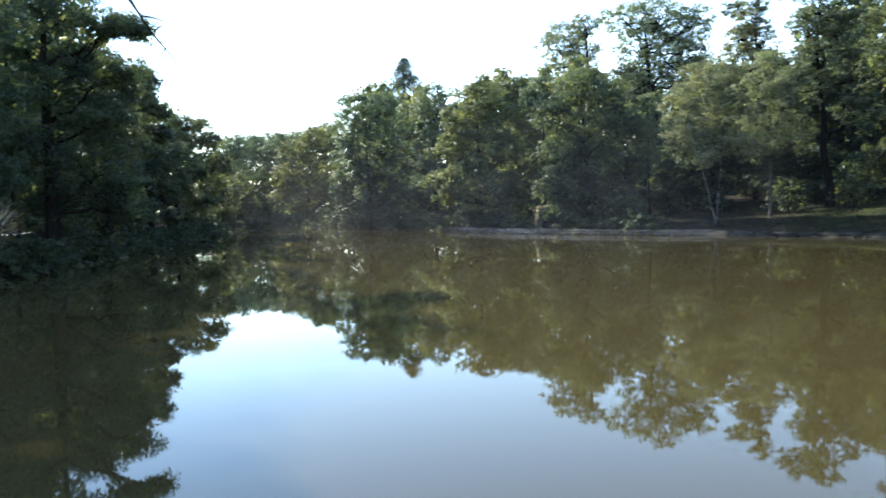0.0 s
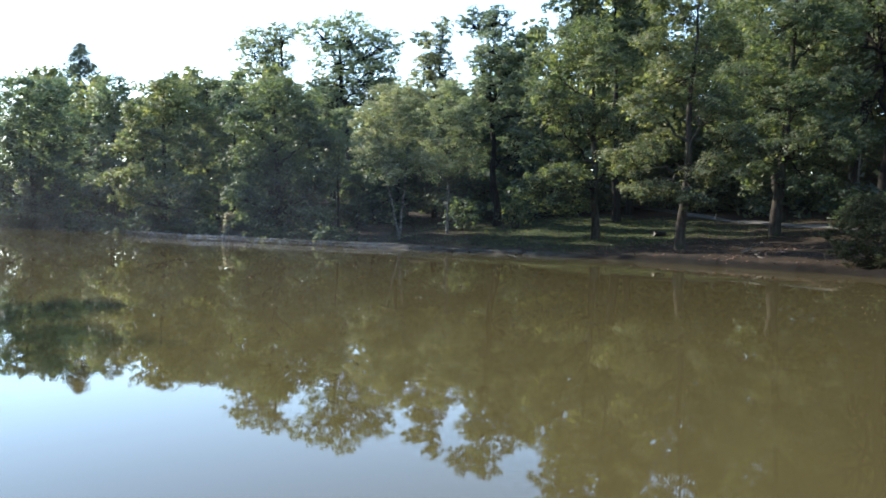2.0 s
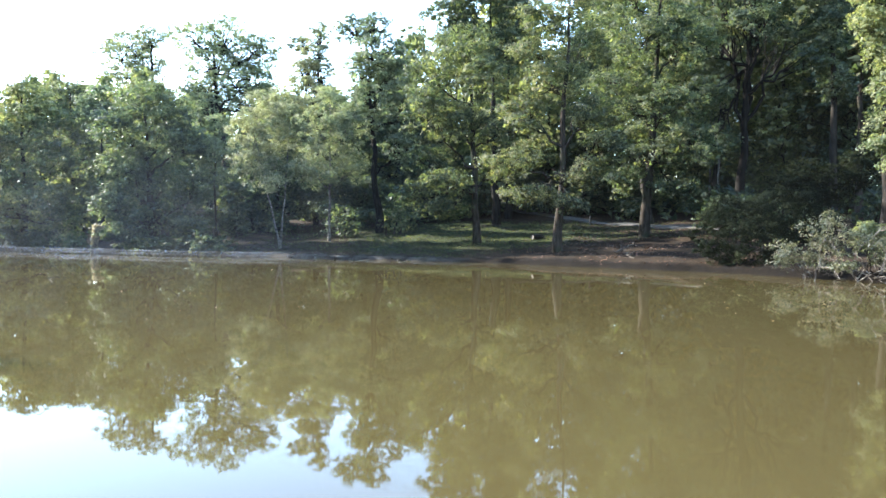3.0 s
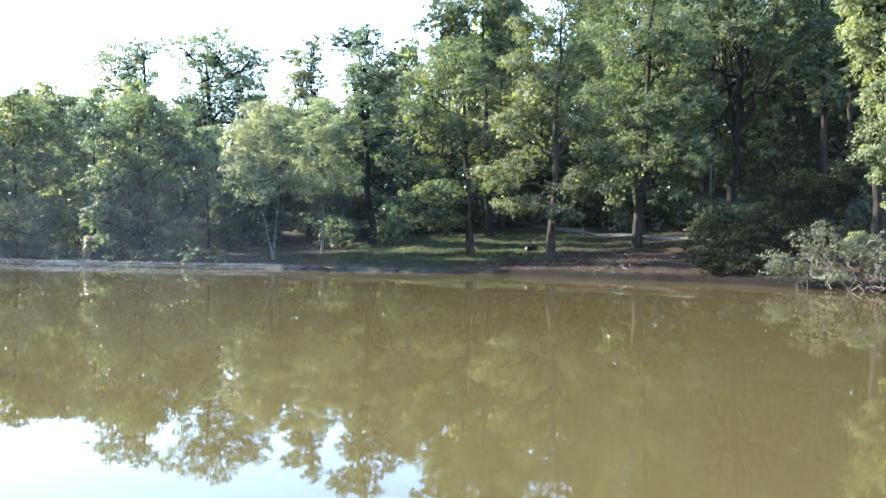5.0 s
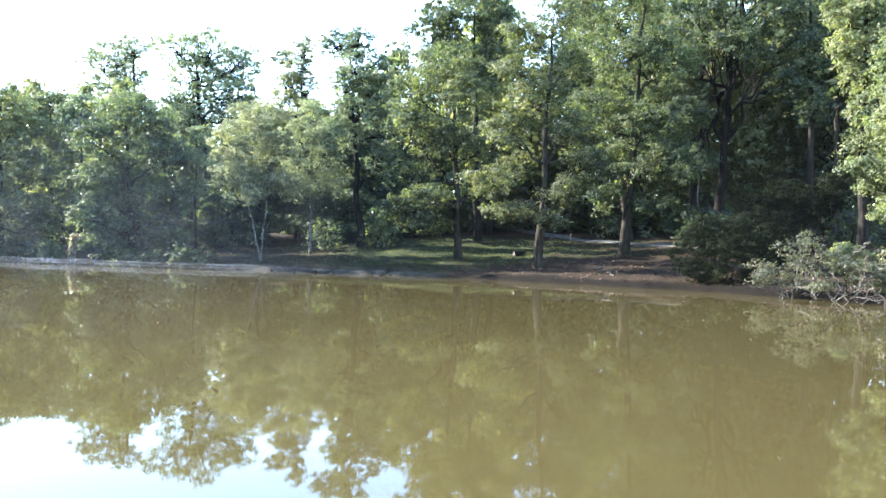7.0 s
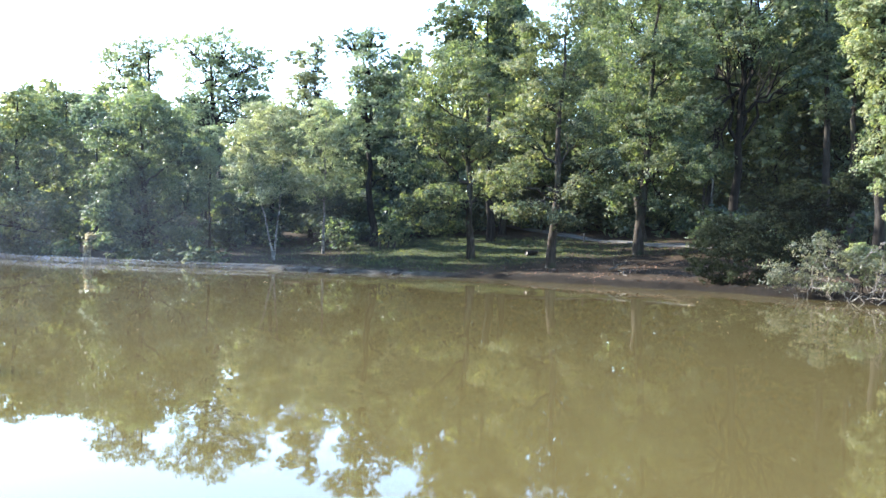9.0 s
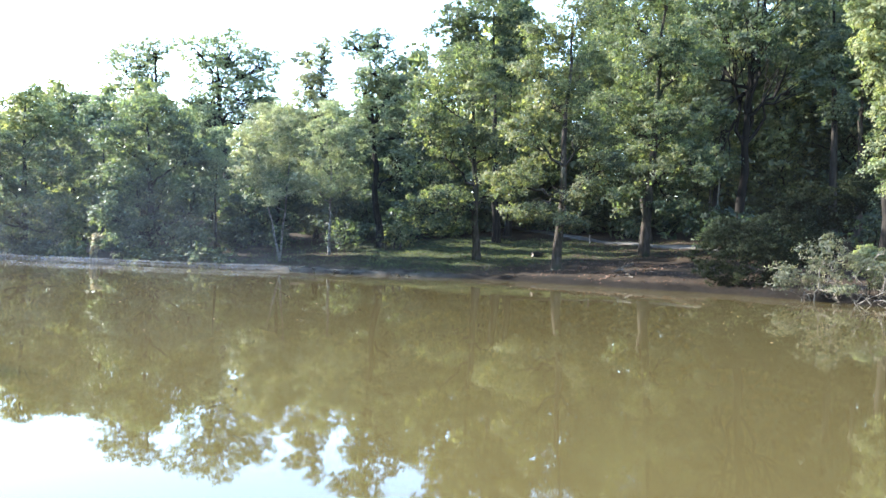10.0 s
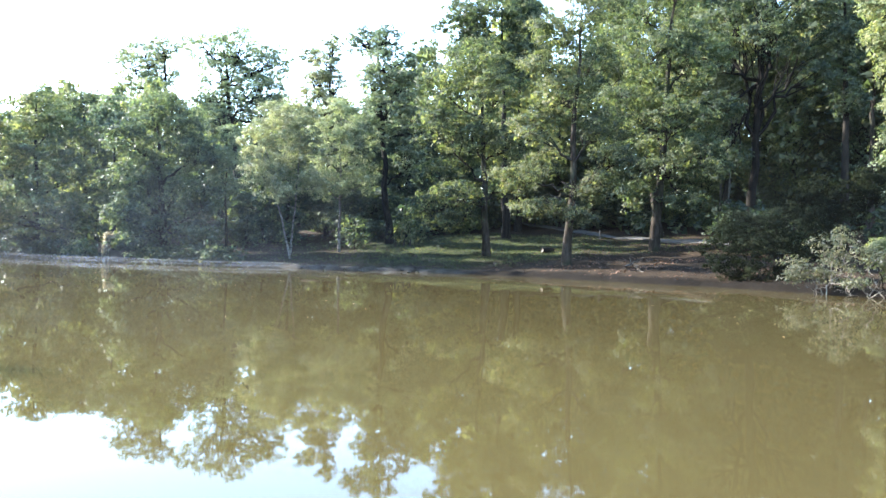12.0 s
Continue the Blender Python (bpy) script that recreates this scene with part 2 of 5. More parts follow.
def bent(rng, a, b, steps, sag, wander):
    """A bowed line from a to b with a little wandering."""
    a, b = np.array(a, float), np.array(b, float)
    pts = []
    span = np.linalg.norm(b - a)
    for i in range(steps + 1):
        k = i / steps
        p = a + (b - a) * k + np.array([0, 0, sag * span * math.sin(math.pi * k)])
        if 0 < i < steps:
            p = p + rng.normal(size=3) * wander * span
        pts.append(p)
    return pts


def grow(rng, height, low, radius, lean, girth, prof, boughs, size, sub, per, leaf, shell=0.45, wide=0.55, lift=0.5,
         hang=0.0, bare=0.0, sides=8, stems=1, bushy=False, flat=0.55, limbs=99, top=0.86, every=2, core=0, core_leaf=0.30):
    """A tree round its own foot: trunk tubes, one tube set a limb, and leaf quads."""
    centres, big = crown_boughs(rng, boughs, height, low, radius, lean, prof, shell, size)
    trunks, limb_sets, lines = [], [], []
    for k in range(stems):
        off = np.array([0.0, 0.0, 0.0]) if stems == 1 else np.array([math.cos(2.4 * k), math.sin(2.4 * k), 0]) * girth * 1.6
        end = np.array([lean[0] * 0.8, lean[1] * 0.8, low + (height - low) * top]) + off * (5 if bushy else 9)
        line = bent(rng, off - np.array([0, 0, 0.25]), end, 9, 0.0, 0.0035 if not bushy else 0.03)
        g = [girth * (1.5 if i == 0 else 1.05 if i == 1 else 1) * (1 - 0.90 * i / 9) + 0.012 for i in range(10)]
        trunk = Tubes()
        trunk.add(line, g, sides)
        trunks.append(trunk)
        lines.append((line, g))
    cs, rs, outs = [], [], []
    for j, c in enumerate(centres):
        line, g = lines[j % stems]
        reach = math.hypot(c[0] - line[5][0], c[1] - line[5][1])
        want = max(low * 0.8, c[2] - reach * (0.25 + 0.5 * rng.random()) - 0.3)
        i = min(range(1, 9), key=lambda q: abs(line[q][2] - want))
        w = min(g[i] * 0.55, 0.022 + 0.022 * reach)
        u = unit(rng.normal(size=(sub, 3)) + np.array([0, 0, 0.35]))
        ends = c + u * big[j] * np.array([1.0, 1.0, flat]) * (0.55 + 0.45 * rng.random((sub, 1)))
        if j < limbs * every and j % every == 0:
            limb = Tubes()
            b = bent(rng, line[i], c, 6, 0.09, 0.03)
            limb.add(b, [w * (1 - 0.80 * q / 6) for q in range(7)], 5)
            for e in ends[: 5 if not bushy else 2]:
                q = int(rng.integers(3, 7))
                limb.add(bent(rng, b[q], e, 3, 0.05, 0.05), [w * 0.36, w * 0.26, w * 0.18, w * 0.08], 4)
            limb_sets.append(limb)
        if rng.random() >= bare:
            cs.append(ends)
            outs.append(unit(ends - c * np.array([1, 1, 0]) * 0.75 - np.array([0, 0, c[2]])))
            rs.append(np.full(sub, big[j]) * (0.18 + 0.18 * rng.random(sub)))
    cs, rs, outs = np.concatenate(cs), np.concatenate(rs), np.concatenate(outs)
    q = leaf_quads(rng, cs, rs[:, None] * np.array([[1.0, 1.0, 0.6]]), per, leaf, wide, lift, hang, outs)
    if core:
        # larger inner leaves, added to keep light from passing through the crown
        s = rng.random(core)
        az, r = rng.random(core) * 6.28, radius * prof(s) * 0.58 * np.sqrt(rng.random(core))
        at = np.stack([np.cos(az) * r + lean[0] * s ** 0.5, np.sin(az) * r + lean[1] * s ** 0.5, low + (height - low) * (0.04 + 0.88 * s)], 1)
        q = np.concatenate([q, leaf_quads(rng, at, np.full((core, 3), 0.2), 1, core_leaf, 0.8, 0.3)])
    return trunks, limb_sets, q


# kind: profile, boughs, bough size, sprays a bough, leaves a spray, leaf length, leaf material, bark, further settings
KINDS = {
    "maple": ("dome", 52, 1.25, 12, 38, 0.175, MAPLE_LEAF, DARK_BARK, dict(shell=0.66, wide=0.7, flat=0.75, core=2600)),
    "dense": ("dome", 62, 1.22, 12, 31, 0.180, WOOD_LEAF, DARK_BARK, dict(shell=0.66, wide=0.6, flat=0.75, core=2300)),
    "pale_dense": ("dome", 60, 1.25, 12, 31, 0.180, LIGHTENED_LEAF, DARK_BARK, dict(shell=0.66, wide=0.6, flat=0.70, core=2300)),
    "shade_dense": ("dome", 46, 1.25, 10, 22, 0.23, SHADE_LEAF, DARK_BARK, dict(shell=0.64, wide=0.6, flat=0.70, core=2300)),
    "birch2": ("oak", 66, 0.80, 10, 36, 0.12, BIRCH_LEAF, BIRCH_BARK, dict(shell=0.40, hang=0.6, flat=1.0, core=400, core_leaf=0.22)),
}


def assemble(ob, grown, bark, leaf_mat, crown="crown"):
    trunks, limb_sets, q = grown
    for t in trunks:
        part("trunk", t.mesh("trunk", bark), ob)
    for b in limb_sets:
        part("limb", b.mesh("limb", bark), ob)
    part(crown, quads_mesh(crown, q, leaf_mat), ob)
    return ob


# kind: bough size, sprays a bough, leaves a spray, leaf length, leaf width, hang, density, inner leaves a lobe, leaf material, bark
LOBED = {
    "oak": (0.66, 9, 20, 0.135, 0.60, 0.0, 2.6, 200, OAK_LEAF, OAK_BARK),
    "shade_oak": (0.72, 9, 18, 0.165, 0.60, 0.0, 2.6, 220, SHADE_LEAF, DARK_BARK),
    "open_oak": (0.60, 9, 16, 0.150, 0.60, 0.0, 2.0, 40, SHADE_LEAF, SHADE_BARK),
    "thin_oak": (0.44, 8, 11, 0.145, 0.60, 0.0, 2.2, 30, LIGHTENED_LEAF, DARK_BARK),
    # birch leaf colour on these two: backlit paleness put into the colour
    "old_oak": (0.42, 8, 7, 0.140, 0.60, 0.0, 2.3, 25, BIRCH_LEAF, DARK_BARK),
    "bare_top": (0.40, 7, 11, 0.135, 0.60, 0.0, 2.1, 0, BIRCH_LEAF, DARK_BARK),
    "maple": (0.66, 9, 16, 0.150, 0.75, 0.1, 2.7, 190, MAPLE_LEAF, DARK_BARK),
    "dense": (0.68, 9, 16, 0.150, 0.60, 0.0, 2.7, 220, WOOD_LEAF, DARK_BARK),
    "pale_dense": (0.68, 9, 16, 0.145, 0.60, 0.1, 2.6, 200, LIGHTENED_LEAF, DARK_BARK),
    "shade_dense": (0.72, 9, 16, 0.190, 0.60, 0.0, 2.6, 200, SHADE_LEAF, DARK_BARK),
    # far trees take the lightened leaf, which puts haze into their colour
    "far_tree": (0.80, 9, 16, 0.170, 0.60, 0.0, 2.6, 160, LIGHTENED_LEAF, DARK_BARK),
    "birch": (0.56, 9, 22, 0.105, 0.60, 0.7, 2.4, 80, BIRCH_LEAF, BIRCH_BARK),
    "birch2": (0.54, 9, 22, 0.105, 0.60, 0.7, 2.2, 60, BIRCH_LEAF, BIRCH_BARK),
    "pale_small": (0.54, 9, 20, 0.110, 0.60, 0.5, 2.2, 60, BIRCH_LEAF, DARK_BARK),
    "shade_bush": (0.38, 8, 16, 0.095, 0.55, 0.0, 2.8, 160, SHADE_BUSH_LEAF, DARK_BARK),
    "oak_bush": (0.44, 8, 15, 0.115, 0.60, 0.0, 2.5, 150, SHADE_BUSH_LEAF, DARK_BARK),
    "maple_bush": (0.34, 8, 15, 0.115, 0.70, 0.0, 2.5, 90, MAPLE_LEAF, DARK_BARK),
    "willow": (0.46, 8, 7, 0.215, 0.26, 0.2, 1.5, 40, WILLOW_LEAF, DEAD_WOOD),
}


def lobed(kind, x, y, girth, fork, label, seed, crown, name="", stems=1):
    """A tree or bush whose crown is a bundle of leafy lobes (aside, height, half width, half height), turned to face the pond."""
    size, sub, per, leaf, wide, hang, dense, core, leaf_mat, bark = LOBED[kind]
    rng = np.random.default_rng(seed)
    near = min(1.7, max(0.7, math.hypot(x, y) / 48))
    leaf, per = leaf * near, int(per / near ** 1.32)
    name = name or ("birch_tree" if kind.startswith("birch") else "oak_tree" if "oak" in kind else "tree")
    ob = thing(name, x, y, land_height((x, y))[0] - 0.04, label, "bush" if "bush" in name else "tree", rz=math.degrees(math.atan2(-x, y)))
    top = max(crown, key=lambda c: c[1])
    span = max(abs(c[0]) + c[2] for c in crown)
    lines = []
    for k in range(stems + (kind == "birch")):
        off = np.array([0.0, 0.0, 0.0]) if k == 0 and stems == 1 else np.array([math.cos(2.4 * k), math.sin(2.4 * k), 0]) * (girth * 2.2 if stems == 1 else span * 0.22)
        end = np.array([top[0] * 0.6, 0, top[1] + 0.1 * top[3]]) if stems == 1 else np.array([crown[k % len(crown)][0], off[1] * 2, crown[k % len(crown)][1]])
        if kind == "birch":
            end = end + np.array([1.2 - 2.6 * (k == 0), 0.4, -1.0 * k])
        line = bent(rng, off - np.array([0, 0, 0.25]), end, 10, 0.0, 0.0035 if stems == 1 else 0.03)
        g = [girth * (1.28 if i == 0 else 1.08 if i == 1 else 1) * (1 - 0.88 * i / 10) + 0.008 for i in range(11)]
        stem = Tubes()
        stem.add(line, g, 10 if stems == 1 else 5)
        part("trunk" if stems == 1 else "stem", stem.mesh("trunk", bark), ob)
        lines.append((line, g))
    cs, rs, outs, inner = [], [], [], []
    for j, (u, h, ru, rh) in enumerate(crown):
        line, g = lines[j % len(lines)]
        mid = np.array([u, (0.45 * rng.random() - 0.1) * span * (-1 if j % 3 else 1), h])
        r3 = np.array([ru, max(ru, rh) * 0.9, rh])
        n = int(dense * 1.3 * ru * rh / size ** 2) + 3
        way = unit(rng.normal(size=(n, 3)) + np.array([0, -0.15, 0.25]))
        at = mid + way * np.maximum(r3 - size * 0.25, 0.15) * np.cbrt(0.12 + 0.88 * rng.random((n, 1)))
        # the limb that carries this lobe
        reach = math.hypot(mid[0], mid[1])
        want = min(max(top[1] * fork * 0.6, h - reach * rng.uniform(0.3, 0.9) - 0.4 * rh), 0.9 * line[-1][2])
        i = min(range(2, 10), key=lambda q: abs(line[q][2] - want))
        w = min(g[i] * 0.62, 0.020 + 0.026 * reach + 0.012 * ru)
        if kind == "open_oak":
            i, w = 4 + j % 3, 0.13
        limb = Tubes()
        b = bent(rng, line[i], mid + np.array([0, 0, -0.2 * rh]), 7, rng.uniform(-0.06, 0.12), 0.035)
        limb.add(b, [w * (1 - 0.72 * q / 7) for q in range(8)], 6)
        airy = kind in ("old_oak", "bare_top", "thin_oak")
        for c in at[:: 1 + n // (44 if airy else 14)]:
            q = int(rng.integers(3, 8))
            v = max(w, 0.10) if airy else w
            limb.add(bent(rng, b[q], c, 4, 0.06, 0.05), [v * k for k in (0.42, 0.34, 0.26, 0.18, 0.08)], 4)
        part("limb", limb.mesh("limb", bark), ob)
        for c in at:
            s = size * rng.uniform(0.65, 1.25)
            d = unit(rng.normal(size=(sub, 3)) + np.array([0, 0, 0.50]))
            e = c + d * s * np.array([1.05, 1.05, 0.60]) * rng.uniform(0.55, 1.0, (sub, 1))
            cs.append(e)
            rs.append(np.tile([[0.38, 0.38, 0.23]], (sub, 1)) * s)
            outs.append(unit(0.7 * d + 0.5 * unit((c - mid) / r3)))
        inner.append(mid + unit(rng.normal(size=(core, 3))) * r3 * 0.72 * np.cbrt(rng.random((core, 1))))
    q = leaf_quads(rng, np.concatenate(cs), np.concatenate(rs), per, leaf, wide, 0.35, hang, np.concatenate(outs))
    inner = np.concatenate(inner)
    if len(inner):
        # bigger leaves put inside each lobe to block light
        q = np.concatenate([q, leaf_quads(rng, inner, np.full((len(inner), 3), 0.2), 1, min(0.30, leaf * (1.6 if wide > 0.4 else 0.9)), 0.8, 0.2)])
    part("crown" if stems == 1 else "foliage", quads_mesh("crown", q, leaf_mat), ob)
    return ob


def tree(kind, x, y, height, low, radius, lean_x, lean_y, girth, label, seed, group=""):
    prof, boughs, size, sub, per, leaf, leaf_mat, bark, more = KINDS[kind]
    rng = np.random.default_rng(seed)
    scale = radius / 4.0
    if prof == "dome":
        height *= 1.02
    boughs = max(14, int(boughs * (0.4 + 0.6 * scale * (height - low) / 11)))
    near = min(1.35, max(0.75, math.hypot(x, y) / 46))
    per, leaf = int(1.40 * per / near ** 1.6), 0.88 * leaf * near
    more = dict(more, core_leaf=more.get("core_leaf", 0.30) * min(1.0, near) ** 2)
    grown = grow(rng, height, low, radius, (lean_x, lean_y), girth, PROFILES[prof], boughs, size * (0.45 + 0.55 * scale), sub, per,
                 leaf, **more)
    name = "birch_tree" if kind.startswith("birch") else "tree"
    return assemble(thing(name, x, y, land_height((x, y))[0] - 0.04, label, "tree", group), grown, bark, leaf_mat)


def spruce(x, y, height, radius, label, seed):
    rng = np.random.default_rng(seed)
    ob = thing("spruce_tree", x, y, land_height((x, y))[0], label, "tree")
    trunk, branch = Tubes(), Tubes()
    trunk.add([(0, 0, -0.2), (0, 0, height * 0.5), (0.1, 0, height)], [0.22, 0.13, 0.02], 7)
    cs, rs = [], []
    for i in range(420):
        s = 0.35 + 0.65 * rng.random() ** 0.8
        zc = height * (0.15 + 0.85 * s)
        a, r = rng.random() * 6.28, radius * (1.12 - s) ** 0.5 * (0.3 + 0.7 * rng.random()) * (1 + 0.3 * math.sin(17 * s))
        tip = np.array([math.cos(a) * r, math.sin(a) * r, zc - 0.45 * r])
        branch.add(bent(rng, (0, 0, zc), tip, 4, 0.08, 0.02), [0.035, 0.028, 0.02, 0.013, 0.006], 4)
        for k in (0.4, 0.7, 1.0):
            cs.append(np.array([0, 0, zc]) * (1 - k) + tip * k)
            rs.append((0.42, 0.42, 0.34))
    q = leaf_quads(rng, np.array(cs), np.array(rs), 16, 0.26, 0.35, 0.1, 0.5)
    part("trunk", trunk.mesh("trunk", DARK_BARK), ob)
    tagged(part("branchwork", branch.mesh("branchwork", DARK_BARK), ob), kind="stuff")
    part("crown", quads_mesh("crown", q, NEEDLE), ob)
    return ob


# ---- the land ----
SHORE = [(-29, 113), (-21, 105), (-11.5, 91), (-4.3, 78), (1, 66.8), (5.6, 59), (9, 54.3), (11.5, 50.3), (13.8, 46.8), (16.3, 44),
         (18.4, 40.6), (20.6, 37.9), (22.8, 35.4), (24.1, 32.3), (25.2, 29.5), (26.2, 26.6), (27.4, 24.2), (28, 21.5), (28.4, 19.3),
         (28.5, 17), (28.6, 15), (28.2, 12), (25.5, 7.5), (18, 3.2), (8, 1.9), (0, 1.7), (-4.5, 3), (-9, 9), (-12.8, 20), (-16.8, 42),
         (-20.5, 67), (-25.5, 88), (-29, 102), (-31, 109)]


def smooth_loop(pts, steps):
    pts, out = np.array(pts, float), []
    n = len(pts)
    for i in range(n):
        a, b, c, d = pts[i - 1], pts[i], pts[(i + 1) % n], pts[(i + 2) % n]
        for k in range(steps):
            t = k / steps
            out.append(0.5 * (2 * b + (c - a) * t + (2 * a - 5 * b + 4 * c - d) * t * t + (3 * b - a - 3 * c + d) * t ** 3))
    return np.array(out)


LOOP = smooth_loop(SHORE, 5)


def inland(p):
    """Distance from the waterline, positive on land, for points (n, 2)."""
    p = np.asarray(p, float).reshape(-1, 2)
    best, inside = np.full(len(p), 1e9), np.zeros(len(p), bool)
    for a, b in zip(LOOP, np.roll(LOOP, -1, 0)):
        ab = b - a
        t = np.clip(((p - a) @ ab) / (ab @ ab), 0, 1)
        best = np.minimum(best, np.linalg.norm(p - a - t[:, None] * ab, axis=1))
        if a[1] != b[1]:
            cross = ((a[1] > p[:, 1]) != (b[1] > p[:, 1])) & (p[:, 0] < (b[0] - a[0]) * (p[:, 1] - a[1]) / (b[1] - a[1]) + a[0])
            inside ^= cross
    return np.where(inside, -best, best)


def ripple(p, s):
    return np.sin(p[:, 0] * s + 1.3) * np.cos(p[:, 1] * s * 0.8 + 0.4) + 0.5 * np.sin(p[:, 0] * s * 2.3 - p[:, 1] * s * 1.9)


def land_height(p):
    p = np.asarray(p, float).reshape(-1, 2)
    d = inland(p)
    wob = d + 0.18 * ripple(p, 1.1)
    z = np.interp(wob, [-6, -1.0, 0, 0.5, 2, 14, 26, 55, 110], [-1.2, -0.5, 0.0, 0.18, 0.36, 1.55, 2.7, 6.0, 8.0])
    z = np.where(d > 0, z * (1 - 0.30 * np.clip((13 - p[:, 0]) / 4, 0, 1) * np.clip(p[:, 1] / 20 - 1, 0, 1) * np.exp(-np.clip(d, 0, None) / 5)), z)
    # the undercut earth bank below the oaks
    cut = np.clip((p[:, 0] - 22.5) / 1.5, 0, 1) * np.clip((36 - p[:, 1]) / 3, 0, 1) * np.clip((p[:, 1] - 16) / 3, 0, 1)
    z = z + cut * (0.12 + 0.05 * ripple(p, 2.6)) * np.clip(d / 0.3, 0, 1) * np.exp(-np.clip(d, 0, None) / 3)
    return z + np.clip(d - 1, 0, 6) / 6 * 0.07 * ripple(p, 0.6)


def spaced(lo, hi, step, far):
    mid = list(np.arange(lo, hi + 0.01, step))
    out, s = [], step
    v = hi
    while v < far:
        s *= 1.35
        v += s
        out.append(v)
    back, s, v = [], step, lo
    while v > -far:
        s *= 1.35
        v -= s
        back.append(v)
    return np.array(back[::-1] + mid + out)


def build_ground():
    xs = np.unique(np.round(np.concatenate([spaced(-45, 62, 0.7, 2500), np.arange(22, 29.6, 0.175)]), 3))
    ys = np.unique(np.round(np.concatenate([spaced(-6, 118, 0.7, 2500), np.arange(16.2, 37, 0.35)]), 3))
    gx, gy = np.meshgrid(xs, ys)
    p = np.stack([gx.ravel(), gy.ravel()], 1)
    z = land_height(p)
    d = inland(p)
    nx, ny = len(xs), len(ys)
    i = (np.arange(ny - 1)[:, None] * nx + np.arange(nx - 1)[None]).ravel()
    faces = np.stack([i, i + 1, i + nx + 1, i + nx], 1)
    me = bpy.data.meshes.new("ground")
    me.vertices.add(len(p))
    me.vertices.foreach_set("co", np.column_stack([p, z]).ravel().astype(np.float32))
    me.loops.add(4 * len(faces))
    me.loops.foreach_set("vertex_index", faces.ravel().astype(np.int32))
    me.polygons.add(len(faces))
    me.polygons.foreach_set("loop_start", np.arange(0, 4 * len(faces), 4, dtype=np.int32))
    me.polygons.foreach_set("loop_total", np.full(len(faces), 4, dtype=np.int32))
    me.polygons.foreach_set("use_smooth", np.ones(len(faces), bool))
    me.update(calc_edges=True)
    # dried mud along the open stretch of the bank, leaf litter in the wood
    east = np.clip((p[:, 0] - 11) / 3, 0, 1) * np.clip((p[:, 1] - 35.5) / 4, 0, 1)
    edge = np.clip(1 - np.abs(d + 0.1 * ripple(p, 1.7) - 0.30) / 0.60, 0, 1) * east
    clear = np.exp(-(((p[:, 0] - 29) / 10) ** 2 + ((p[:, 1] - 44) / 12) ** 2))
    wood = np.clip(0.62 - 0.62 * clear, 0, 1) + 0.50 * np.exp(-(((p[:, 0] - 29) / 6.5) ** 2 + ((p[:, 1] - 32) / 6) ** 2))
    # damp waterline strip, widened below the oaks as painted shade
    wet_shade = np.clip(1.3 + 0.5 * (p[:, 0] > 23) * np.clip((34 - p[:, 1]) / 3, 0, 1) - d / 0.65 + 0.25 * ripple(p, 1.9), 0, 1)
    for name, v in (("edge", np.clip(edge * 1.5, 0, 0.85)), ("wood", wood), ("wet_shade", wet_shade)):
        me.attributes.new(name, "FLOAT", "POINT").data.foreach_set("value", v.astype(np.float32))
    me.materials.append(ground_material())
    return tagged(new("ground", me), "grassy bank and leaf-littered woodland floor round the pond", "ground", kind="structure")


build_ground()


def build_water():
    xs, ys = np.linspace(-40, 40, 9), np.linspace(-4, 106, 12)
    verts = [(x, y, 0.0) for y in ys for x in xs]
    n = len(xs)
    faces = [(j * n + i, j * n + i + 1, (j + 1) * n + i + 1, (j + 1) * n + i) for j in range(len(ys) - 1) for i in range(n - 1)]
    return tagged(new("water", mesh_from("water", verts, faces, water_material())),
                  "still murky brown pond water mirroring trees and sky", "water", kind="structure")


build_water()

PATH = [(52, 80), (46.5, 67), (43.2, 58), (41.0, 47), (40.6, 37), (42.5, 28), (47, 17)]


def build_path():
    pts = np.array(PATH, float)
    line = []
    for i in range(len(pts) - 1):
        a, b, c, d = pts[max(i - 1, 0)], pts[i], pts[i + 1], pts[min(i + 2, len(pts) - 1)]
        for k in range(14):
            t = k / 14
            line.append(0.5 * (2 * b + (c - a) * t + (2 * a - 5 * b + 4 * c - d) * t * t + (3 * b - a - 3 * c + d) * t ** 3))
    verts, faces = [], []
    for i, p in enumerate(line):
        d = line[min(i + 1, len(line) - 1)] - line[max(i - 1, 0)]
        side = np.array([-d[1], d[0]]) / np.linalg.norm(d)
        zc = land_height(p)[0]
        for j, o in enumerate((-0.62, -0.54, 0.0, 0.54, 0.62)):
            q = p + side * (o + 0.12 * math.sin(i * 0.9 + j))
            verts.append((q[0], q[1], max(land_height(q)[0], zc - 0.1) + (0.09 if 0 < j < 4 else -0.08)))
    for i in range(len(line) - 1):
        for j in range(4):
            a = i * 5 + j
            faces.append((a, a + 1, a + 6, a + 5))
    return tagged(new("path", mesh_from("path", verts, faces, gravel_material())),
                  "pale gravel footpath running through the wood", "path", kind="structure")


build_path()

# ---- trees seen one by one ----
lobed("oak", 35.1, 35.3, 0.29, 0.45, "tall oak with a pale lit trunk and low spreading boughs", 100,
      ((-1.2, 14.6, 2.9, 1.8), (1.4, 16.1, 3.3, 1.9), (-0.5, 11.7, 2.8, 2.0), (1.9, 11.6, 2.4, 2.2), (-1.8, 9.0, 2.1, 1.7), (1.1, 7.7, 2.6, 1.9), (-1.0, 6.0, 1.9, 1.5), (0.9, 4.7, 2.2, 1.5), (2.7, 5.5, 1.7, 1.5), (1.6, 3.0, 1.9, 0.7), (-1.1, 3.4, 1.5, 1.0)))
